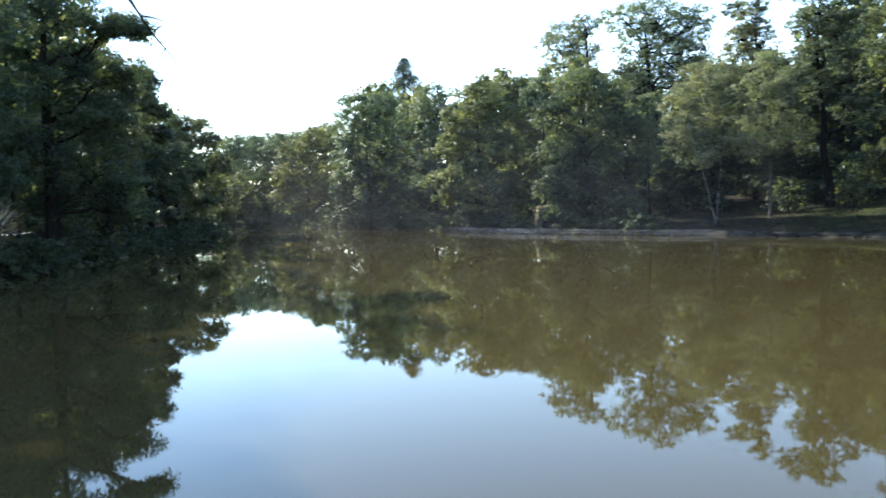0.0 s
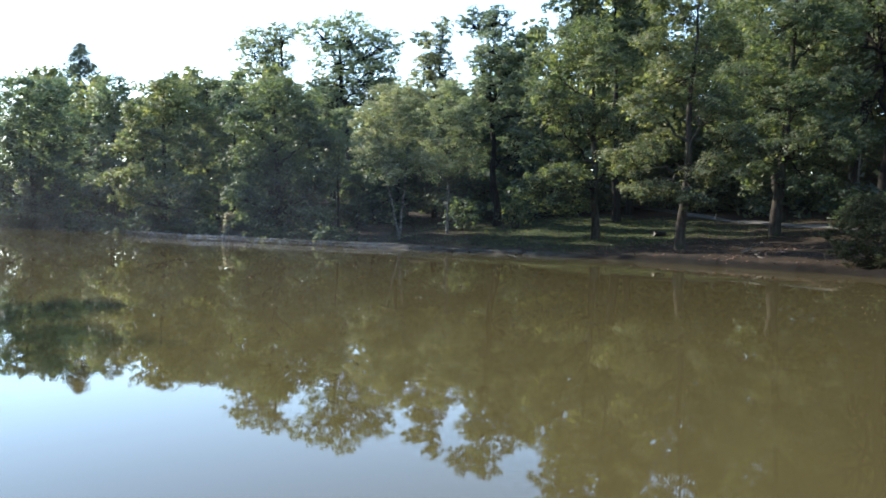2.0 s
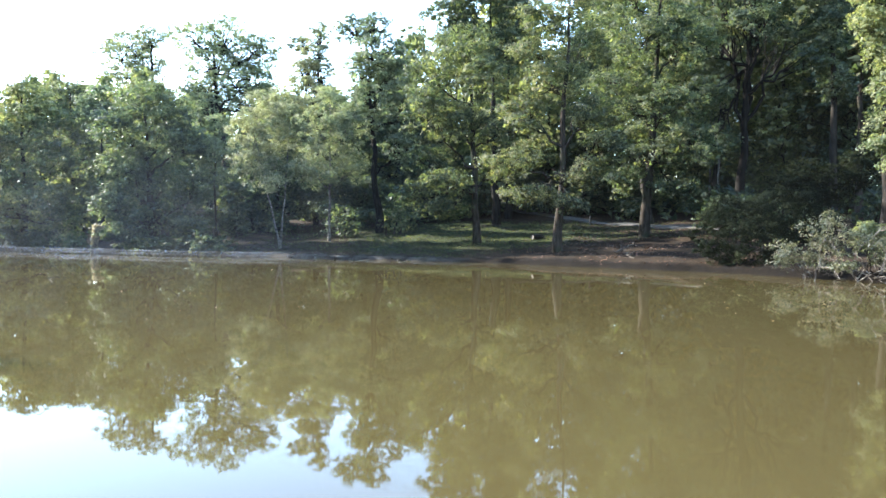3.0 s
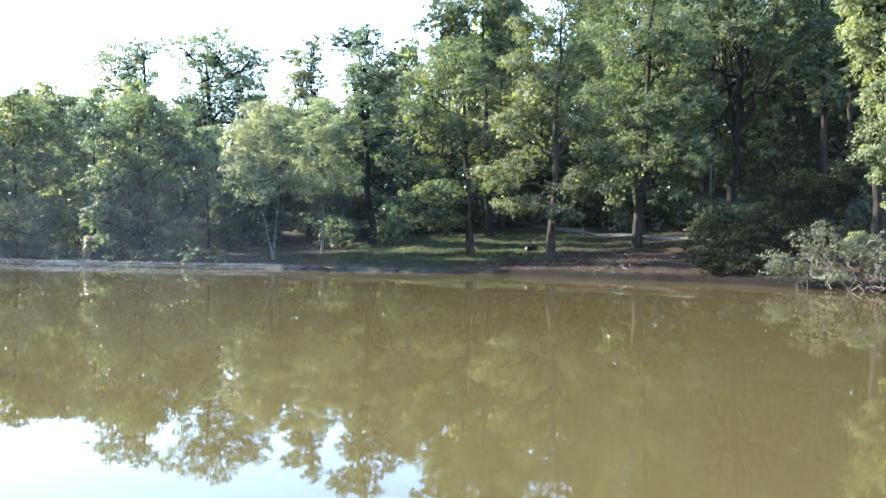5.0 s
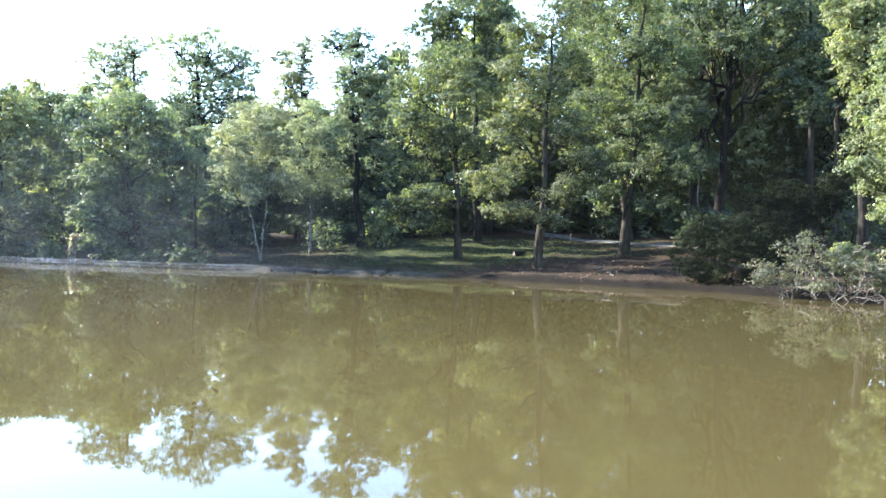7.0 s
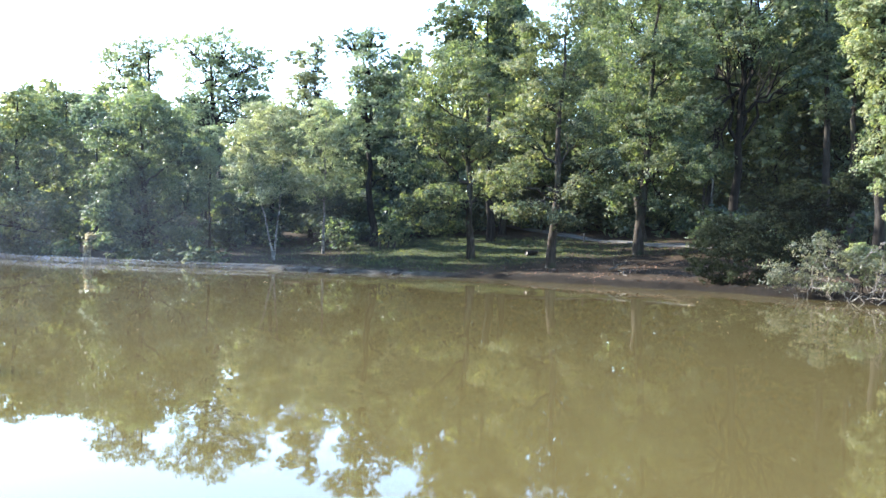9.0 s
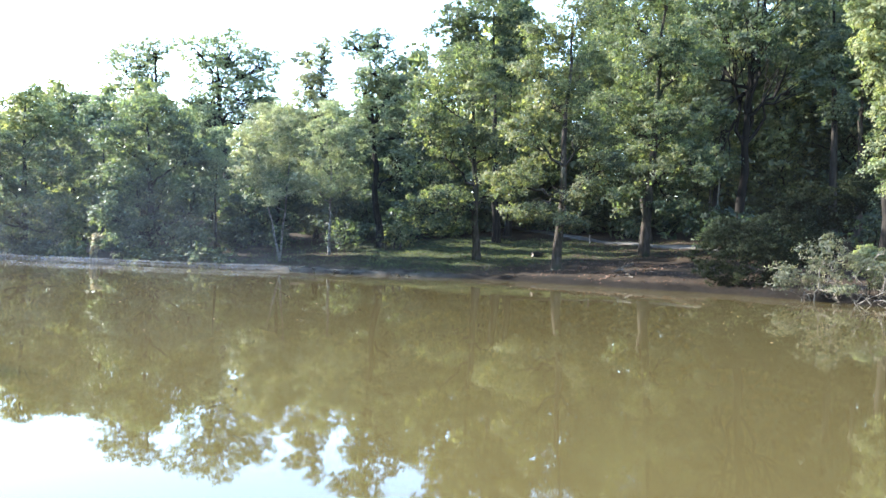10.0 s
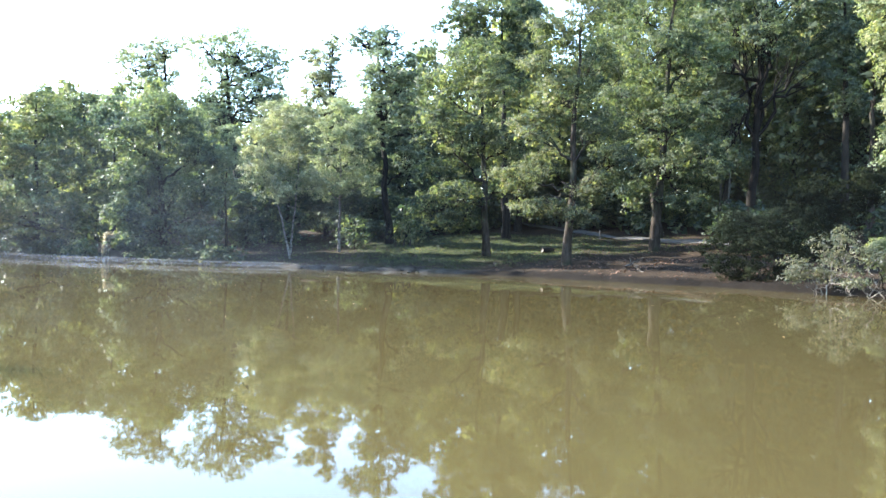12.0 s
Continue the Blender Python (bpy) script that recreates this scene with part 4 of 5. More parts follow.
def shrub(label, height, radius, boughs, per, leaf, mat, seed, name="shrub", group="shrubs along the shore", hang=0.0, wide=0.5):
    rng = np.random.default_rng(seed)
    trunks, limb_sets, q = grow(rng, height, 0.1, radius, (0, 0), 0.03, PROFILES["skirt"], boughs, 0.55, 7, per, leaf, 0.45, wide,
                                0.45, hang, limbs=6, sides=4, stems=3, bushy=True, core=70, core_leaf=0.35)
    ob = thing(name, 0, 0, 0, label, "shrub", group)
    for t in trunks:
        part("stem", t.mesh("stem", DARK_BARK), ob)
    twigs = Tubes()
    for b in limb_sets:
        n = len(twigs.v)
        twigs.v += b.v
        twigs.f += [tuple(i + n for i in f) for f in b.f]
    tagged(part("branchwork", twigs.mesh("branchwork", DARK_BARK), ob), kind="stuff")
    part("foliage", quads_mesh("foliage", q, mat), ob)
    return ob


def wood_edge(bearing):
    """How far inland the wood begins: the clearing lies between 14 and 50 degrees right of +y."""
    return float(np.interp(bearing, [-52, -48, -40, -36, -30, -27, -13, -11], [3, 23, 23, 19, 13, 7.5, 6.5, 3]))


def build_wood():
    rng = np.random.default_rng(77)
    kinds = [wood_tree("tall woodland tree with a dark straight trunk", 14, 4.5, 3.6, 0.20, 30, 0.36, SHADE_LEAF, DARK_BARK, 501, "oak"),
             wood_tree("leafy woodland tree in the shade", 12, 2.0, 3.6, 0.18, 32, 0.36, WOOD_LEAF, DARK_BARK, 502),
             wood_tree("yellowing woodland tree catching the sun", 12, 2.5, 3.3, 0.16, 30, 0.35, MAPLE_LEAF, DARK_BARK, 503),
             wood_tree("slim woodland tree with a high crown", 15, 6.5, 3.0, 0.17, 28, 0.35, OAK_LEAF, OAK_BARK, 504, "oak")]
    full = [14, 12, 12, 15]
    used, placed = [False] * 4, [np.array(t) for t in TAKEN]
    road = smooth_loop(PATH, 6)[:36]
    for _ in range(6000):
        if len(placed) - len(TAKEN) >= 78:
            break
        b, r = radians(rng.uniform(-70, -12) if rng.random() < 0.68 else rng.uniform(-12, 46)), rng.uniform(24, 122)
        p = np.array([-math.sin(b) * r, math.cos(b) * r])
        d = inland(p)[0]
        if not wood_edge(math.degrees(b)) + 2 < d < (52 if b < -0.2 else 24) or min(np.linalg.norm(road - p, axis=1)) < 2.6:
            continue
        if min(np.linalg.norm(q - p) for q in placed) < 4.4:
            continue
        deg = math.degrees(b)
        if -66 < deg < -30 and r < 58:
            continue
        g = land_height(p)[0]
        top = 2 + r * math.tan(radians(float(np.interp(deg, BEARING, CANOPY)))) * rng.uniform(0.80, 1.0) - g
        if top < 5:
            continue
        k = int(rng.integers(0, 4))
        h = min(top, full[k] * 1.35)
        s = h / full[k]
        w = min(1.25, max(0.8, s))
        m = pose(p[0], p[1], g, 0, 0, rng.uniform(0, 360)) @ Matrix.Diagonal((w, w, s, 1))
        if used[k]:
            copy_thing(kinds[k], m)
        else:
            kinds[k].matrix_basis = m
            used[k] = True
        placed.append(p)
    # unseen trees added behind the walker to hold back sky light
    for k, (x, y) in enumerate([(-13, -4), (-8, -9), (-2, -12), (4, -9), (10, -12), (15, -7), (21, -10), (26, -4), (-18, 3), (-20, -8), (31, 2)]):
        g = land_height((x, y))[0]
        copy_thing(kinds[k % 4], pose(x, y, g, 0, 0, 47 * k) @ Matrix.Diagonal((1.15, 1.15, 1.0 + 0.05 * (k % 4), 1)))


STUMP = (6.75, 55.7)


def build_shrubs():
    rng = np.random.default_rng(31)
    # the first shrub's leaves are darkened to paint the shade of overhanging trees
    kinds = [shrub("dense dark green shrub at the water's edge", 2.6, 1.7, 20, 5, 0.245, SHADE_LEAF, 601),
             shrub("low leafy shrub under the trees", 1.8, 1.5, 17, 5, 0.27, OAK_LEAF, 602),
             shrub("pale green bramble bush on the bank", 2.0, 1.6, 18, 5, 0.27, MAPLE_LEAF, 603)]
    used = [False] * 3

    def put(k, x, y, s, sink=0.05):
        m = pose(x, y, land_height((x, y))[0] - sink, 0, 0, rng.uniform(0, 360)) @ Matrix.Diagonal((s, s, s * rng.uniform(0.85, 1.15), 1))
        if used[k]:
            copy_thing(kinds[k], m)
        else:
            kinds[k].matrix_basis = m
            used[k] = True

    n = len(LOOP)
    for i in range(0, n):
        a, b = LOOP[i], LOOP[(i + 1) % n]
        if a[1] < 12 or (a[0] > 12.5 and a[1] < 50):
            continue
        out = np.array([b[1] - a[1], a[0] - b[0]])
        out = out / np.linalg.norm(out)
        if inland(a + out)[0] < 0:
            out = -out
        left = a[0] < -8 and a[1] < 94
        for _ in range(4 if a[0] < -3 and a[1] > 60 else 3 if left or -2 < a[0] < 13 else 2):
            p = a + (b - a) * rng.random() + out * (rng.uniform(-0.7, 0.9) if left else rng.uniform(-0.4, 0.7))
            if np.linalg.norm(p - np.array(STUMP)) < 2.3:
                continue
            put(0 if left or rng.random() < 0.75 else int(rng.integers(1, 3)), p[0], p[1], rng.uniform(0.65, 1.05) if not left else rng.uniform(0.7, 1.2), 0.35)
    # low growth that hides the feet of the trees at the pond's far end
    for x, y in ((-18.4, 57.9), (-20.2, 68.0), (-22.4, 86.4), (-14.0, 89.4), (-21.6, 93.6)):
        put(0, x, y, rng.uniform(1.1, 1.35), 0.2)
        put(0, x + rng.uniform(-1.6, 1.6), y + rng.uniform(0.5, 1.8), rng.uniform(1.1, 1.4), 0.2)
    for i in [*range(0, 16), *range(n - 24, n)]:
        p = LOOP[i] * (1 + rng.uniform(2.5, 8) / np.linalg.norm(LOOP[i]))
        if inland(p)[0] > 1.5:
            put(0, p[0], p[1], rng.uniform(1.7, 2.5), 0.2)
    # undergrowth in the wood behind the clearing
    count = 0
    for _ in range(4000):
        if count >= 70:
            break
        b, r = radians(rng.uniform(-64, -10)), rng.uniform(44, 78)
        p = np.array([-math.sin(b) * r, math.cos(b) * r])
        d = inland(p)[0]
        if d < wood_edge(math.degrees(b)) or -66 < math.degrees(b) < -48 and r < 46:
            continue
        put(0 if rng.random() < 0.85 else int(rng.integers(1, 3)), p[0], p[1], rng.uniform(0.8, 1.5))
        count += 1


build_wood()
tree("shade_dense", 54.5, 34.4, 13.5, 0.3, 4.0, 0.0, 0.0, 0.2, "shaded leafy tree deep in the wood", 161)
tree("shade_dense", 39.6, 60.1, 11.0, 0.3, 3.8, 0.0, 0.0, 0.2, "shaded tree at the back of the clearing", 162)
build_shrubs()


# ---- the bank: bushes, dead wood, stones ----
lobed("shade_bush", 28.9, 23.7, 0.03, 0.1, "large bush at the water's edge, leaves darkened for shade", 611,
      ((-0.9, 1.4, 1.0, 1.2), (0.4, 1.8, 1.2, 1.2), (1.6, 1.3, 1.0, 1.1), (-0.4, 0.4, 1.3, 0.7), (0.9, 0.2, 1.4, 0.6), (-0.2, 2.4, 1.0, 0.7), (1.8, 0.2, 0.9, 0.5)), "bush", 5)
lobed("shade_bush", 33.0, 24.4, 0.03, 0.1, "broad dark green bush in the shade", 616,
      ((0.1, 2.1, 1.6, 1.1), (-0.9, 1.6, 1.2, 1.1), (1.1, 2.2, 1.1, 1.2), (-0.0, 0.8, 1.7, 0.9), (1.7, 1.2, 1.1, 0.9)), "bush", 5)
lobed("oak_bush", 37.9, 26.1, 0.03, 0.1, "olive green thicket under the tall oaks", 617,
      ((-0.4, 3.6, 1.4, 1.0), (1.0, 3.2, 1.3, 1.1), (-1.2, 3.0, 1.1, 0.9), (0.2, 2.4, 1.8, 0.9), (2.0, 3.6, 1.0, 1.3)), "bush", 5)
lobed("willow", 28.2, 19.4, 0.025, 0.1, "silvery green willow bush with long pale leaves", 613,
      ((-0.7, 1.2, 0.7, 0.5), (0.1, 1.8, 0.8, 0.6), (0.6, 2.3, 0.5, 0.5), (0.8, 1.4, 0.7, 0.6), (-0.2, 0.8, 0.9, 0.3), (-1.0, 0.7, 0.6, 0.3), (0.5, 0.7, 0.9, 0.4)), "willow_bush", 5)
lobed("willow", 28.5, 17.5, 0.025, 0.1, "silvery green willow bush leaning over the water", 614,
      ((-0.3, 1.5, 0.6, 0.5), (0.5, 1.4, 0.6, 0.6), (-0.5, 0.8, 0.6, 0.4), (0.8, 0.9, 0.7, 0.4), (1.4, 1.6, 0.8, 0.7)), "willow_bush", 5)
lobed("maple_bush", 29.6, 17.8, 0.025, 0.1, "yellow-green bush among the willows", 615,
      ((-0.1, 1.5, 0.6, 0.5), (0.3, 1.3, 0.5, 0.5), (-0.2, 1.0, 0.6, 0.4), (1.2, 0.3, 0.6, 0.6)), "bush", 4)


def dead_branch(label, x, y, z, reach, bearing, twigs, seed, thick=0.03, rise=0.25, name="dead_branch", mat=DEAD_WOOD):
    """A bare bleached branch with side twigs, lying from its butt end."""
    rng = np.random.default_rng(seed)
    ob = thing(name, x, y, z, label, "dead branch", rz=bearing)
    main = Tubes()
    line = bent(rng, (0, 0, 0), (reach, 0, rise * reach), 7, 0.06, 0.03)
    main.add(line, [thick * (1 - 0.8 * i / 7) for i in range(8)], 6)
    stem = part("stem", main.mesh("stem", mat), ob)
    for _ in range(twigs):
        q = int(rng.integers(1, 8))
        way = unit(rng.normal(size=3) * np.array([0.6, 1.0, 0.6]) + np.array([0.6, 0, 0.15]))
        tw = Tubes()
        end = line[q] + way * reach * rng.uniform(0.15, 0.4)
        tw.add(bent(rng, line[q], end, 4, 0.05, 0.06), [thick * 0.45 * (1 - 0.2 * i) for i in range(5)], 4)
        part("twig", tw.mesh("twig", mat), stem)
    return ob


for k in range(11):
    dead_branch("bleached dead branch drooping from the willow to the water", 28.1 + 0.15 * (k % 3), 15.2 + 0.42 * k, 0.15 + 0.12 * (k % 4),
                1.3 + 0.1 * (k % 5), 150 + 23 * (k % 5), 7, 700 + k, 0.022, -0.02 + 0.22 * (k % 4))
for k in range(5):
    dead_branch("bare bleached twig standing up from the willow", 28.2 + 0.3 * (k % 2), 15.6 + 0.75 * k, 1.0 + 0.15 * (k % 3), 1.1, 150 + 53 * k, 5,
                740 + k, 0.022, 0.9)
dead_branch("fallen dark damp branch on the bank under the oaks", 28.2, 30.4, 0.62, 2.4, 20, 6, 720, 0.06, 0.1, mat=LITTER_WOOD)
dead_branch("fallen branch with forked twigs by the water", 27.6, 28.4, 0.42, 1.8, 70, 5, 721, 0.05, 0.12, mat=LITTER_WOOD)
dead_branch("fallen branch half in the pond", 5.2, 54.6, 0.05, 1.4, 200, 4, 722, 0.03, 0.08)
dead_branch("grey branch lying at the waterline", -3.8, 71.6, 0.08, 2.2, 240, 5, 723, 0.05, 0.05)


def cut_log(label, x, y, length, radius, bearing, seed):
    rng = np.random.default_rng(seed)
    ob = thing("cut_log", x, y, land_height((x, y))[0] + radius * 0.85, label, "log", rz=bearing)
    body, sawn = Tubes(), Tubes()
    body.add(bent(rng, (-length / 2, 0, 0), (length / 2, 0, 0), 6, 0.0, 0.012), [radius * (1 + 0.06 * math.sin(i * 2.1)) for i in range(7)], 12)
    bark = part("bark", body.mesh("bark", DARK_BARK), ob)
    sawn.add([(-length / 2 - 0.006, 0, 0), (-length / 2 + 0.02, 0, 0)], [radius * 0.9, radius * 0.9], 12)
    part("cut_face", sawn.mesh("cut_face", DEAD_WOOD), bark, "pale sawn end")
    return ob


cut_log("short dark log lying on the grass", 30.6, 40.0, 1.0, 0.16, 12, 730)


def ivy_stump(x, y):
    rng = np.random.default_rng(740)
    ob = thing("tree_stump", x, y, land_height((x, y))[0] - 0.05, "broken stump at the waterline, overgrown with ivy coloured as if sunlit", "stump")
    t = Tubes()
    t.add(bent(rng, (0, 0, 0), (0.25, 0.05, 2.1), 6, 0.0, 0.03), [0.24, 0.18, 0.16, 0.15, 0.13, 0.11, 0.05], 9)
    t.add(bent(rng, (0.15, 0, 1.1), (0.75, 0.0, 1.75), 4, 0.05, 0.03), [0.07, 0.06, 0.05, 0.035, 0.02], 6)
    trunk = part("trunk", t.mesh("trunk", DEAD_WOOD), ob)
    k = np.linspace(0, 1, 22)[:, None]
    c = np.concatenate([np.array([[0, 0, 0.2]]) + k * np.array([[0.25, 0.05, 2.0]]), np.array([[0.25, 0, 2.0]]) + k * np.array([[0.7, 0.0, 0.15]])])
    q = leaf_quads(rng, c, np.tile([[0.25, 0.25, 0.17]], (len(c), 1)), 40, 0.15, 0.8, 0.4)
    part("ivy", quads_mesh("ivy", q, IVY_LEAF), trunk, "ivy leaves coloured as if sunlit")
    return ob


ivy_stump(*STUMP)


def stake(label, x, y, height, lean, mat):
    ob = thing("wooden_stake", x, y, land_height((x, y))[0], label, "stake")
    t = Tubes()
    t.add([(0, 0, -0.2), (lean * 0.5, 0, height * 0.5), (lean, 0, height), (lean, 0, height + 0.04)], [0.06, 0.055, 0.05, 0.03], 8)
    part("post", t.mesh("post", mat), ob)
    return ob


stake("weathered brown stake at the wood's edge", 25.0, 50.0, 0.55, 0.0, OAK_BARK)
stake("leaning grey stake at the wood's edge", 25.9, 50.6, 0.5, 0.10, OAK_BARK)
stake("leaning grey stake at the wood's edge", 26.3, 50.4, 0.5, 0.13, OAK_BARK)
stake("small pale marker post beside the gravel path", 38.9, 44.6, 0.6, 0.02, DEAD_WOOD)


def stone_mesh(seed):
    bm = bmesh.new()
    bmesh.ops.create_icosphere(bm, subdivisions=2, radius=1.0)
    off = Vector((seed * 3.1, seed * 1.7, 0))
    for v in bm.verts:
        v.co *= 1 + 0.28 * noise.noise(v.co * 1.3 + off)
        v.co.z *= 0.55
    me = bpy.data.meshes.new("stone")
    bm.to_mesh(me)
    bm.free()
    me.materials.append(STONE)
    return me


STONE = bark_material("stone", (0.050, 0.046, 0.040), (0.150, 0.140, 0.125), (4, 4, 4), moss=(0.08, 0.09, 0.05))


def build_stones():
    rng = np.random.default_rng(55)
    forms = [stone_mesh(i) for i in range(4)]
    n = len(LOOP)
    for _ in range(34):
        i = int(rng.integers(8, 56))
        a, b = LOOP[i], LOOP[(i + 1) % n]
        out = np.array([a[1] - b[1], b[0] - a[0]]) / np.linalg.norm(b - a)
        p = a + (b - a) * rng.random() + out * rng.normal() * 0.25
        s = rng.uniform(0.05, 0.15)
        ob = new("stone", forms[int(rng.integers(0, 4))])
        ob.matrix_basis = pose(p[0], p[1], max(land_height(p)[0], -0.03) + s * 0.12, 0, 0, rng.uniform(0, 360)) @ Matrix.Diagonal((s, s * rng.uniform(0.6, 1), s, 1))
        tagged(ob, "grey mossy stone half sunk in the muddy bank", "stone", "stones along the waterline")


build_stones()


def build_grass():
    """Rough grass of the clearing: short blades in tufts."""
    rng = np.random.default_rng(61)
    p = np.column_stack([rng.uniform(11, 44, 26000), rng.uniform(24, 62, 26000)])
    d = inland(p)
    clear = np.exp(-(((p[:, 0] - 29) / 9) ** 2 + ((p[:, 1] - 44) / 12) ** 2))
    p = p[(d > 0.5) & (d < 22) & (rng.random(len(p)) < 0.12 + clear - 1.2 * np.exp(-(((p[:, 0] - 28) / 6.5) ** 2 + ((p[:, 1] - 32) / 5.5) ** 2)))]
    z = land_height(p)
    c = np.repeat(np.column_stack([p, z]), 4, 0) + rng.normal(size=(len(p) * 4, 3)) * np.array([0.10, 0.10, 0])
    a = rng.random(len(c)) * 6.28
    side = np.column_stack([np.cos(a), np.sin(a), np.zeros(len(c))])
    h = rng.uniform(0.03, 0.10, (len(c), 1))
    tip = np.array([0, 0, 1.0]) * h + rng.normal(size=c.shape) * h * 0.4
    base = c - np.array([0, 0, 0.02])
    q = np.stack([base - side * 0.02, base + side * 0.02, c + tip * 0.6 + side * 0.014, c + tip], 1)
    return tagged(new("grass", quads_mesh("grass", q, GRASS)), "short rough grass on the shaded bank", "grass", kind="stuff")


GRASS = leaf_material("grass_blade", (0.024, 0.038, 0.014), (0.044, 0.062, 0.022), (0.085, 0.085, 0.038), (1.5, 1.7, 0.8))
build_grass()


def build_litter():
    """Fallen leaves on the ground of the clearing and under the oaks."""
    rng = np.random.default_rng(63)
    p = np.column_stack([rng.uniform(22, 46, 16000), rng.uniform(20, 52, 16000)])
    d = inland(p)
    heap = np.sin(p[:, 0] * 1.3 + 0.7 * p[:, 1]) + np.sin(p[:, 1] * 1.9 - 0.4 * p[:, 0])
    bare = np.exp(-(((p[:, 0] - 31) / 8) ** 2 + ((p[:, 1] - 32) / 8) ** 2))
    p = p[(d > 0.25) & (d < 18) & (rng.random(len(p)) < 0.12 + 0.75 * bare * (heap > -0.2))]
    c = np.column_stack([p, land_height(p) + 0.02])
    a = rng.random(len(c)) * 6.28
    tilt = rng.normal(size=(len(c), 2)) * 0.35
    u = np.column_stack([np.cos(a), np.sin(a), tilt[:, 0]])
    v = np.column_stack([-np.sin(a), np.cos(a), tilt[:, 1]])
    ln = rng.uniform(0.045, 0.085, (len(c), 1))
    q = np.stack([c - u * ln, c - v * ln * 0.55, c + u * ln, c + v * ln * 0.55], 1)
    return tagged(new("leaf_litter", quads_mesh("leaf_litter", q, LITTER)), "brown fallen oak leaves on the bank", "leaves", kind="stuff")


LITTER = leaf_material("litter_leaf", (0.040, 0.026, 0.014), (0.085, 0.056, 0.030), (0.120, 0.082, 0.047), (1.0, 0.9, 0.7), 0.8, 0.1, 0.05)
build_litter()


def build_floating_leaves():
    rng = np.random.default_rng(62)
    b, r = np.radians(rng.uniform(-62, 30, 260)), 17 + 42 * rng.random(260)
    p = np.column_stack([-np.sin(b) * r, np.cos(b) * r])
    p = p[inland(p) < -0.5]
    c = np.column_stack([p, np.full(len(p), 0.006)])
    a = rng.random(len(c)) * 6.28
    u = np.column_stack([np.cos(a), np.sin(a), np.zeros(len(c))])
    v = np.column_stack([-np.sin(a), np.cos(a), np.zeros(len(c))])
    ln = rng.uniform(0.012, 0.03, (len(c), 1)) * (0.6 + np.hypot(c[:, :1], c[:, 1:2]) / 40)
    up = np.array([0, 0, 1.0]) * ln
    q = np.stack([c - u * ln, c - v * ln * 0.5 + up * 0.25, c + u * ln + up * 0.15, c + v * ln * 0.5 + up * 0.3], 1)
    return tagged(new("floating_leaves", quads_mesh("floating_leaves", q, FALLEN)), "pale fallen leaves and seeds floating on the pond", "leaves", kind="stuff")


FALLEN = leaf_material("fallen_leaf", (0.22, 0.17, 0.08), (0.36, 0.30, 0.16), (0.55, 0.52, 0.42), (1.0, 1.0, 0.9), 0.5, 0.2)
build_floating_leaves()


# ---- the pine beside the camera, of which a bough and dead twigs reach into view ----
PINE_NEEDLE = leaf_material("pine_needle", (0.020, 0.028, 0.017), (0.045, 0.055, 0.032), (0.200, 0.205, 0.155), (1.2, 1.2, 0.9), 0.25, 0.2, 0.5)
# near-white colour for painted sun glints on the pine shoot
GLINT = bark_material("shoot_glint", (0.50, 0.47, 0.42), (0.80, 0.77, 0.72), (60, 60, 60))
PINE_BARK = bark_material("pine_bark", (0.06, 0.035, 0.022), (0.20, 0.12, 0.075), (8, 8, 2))


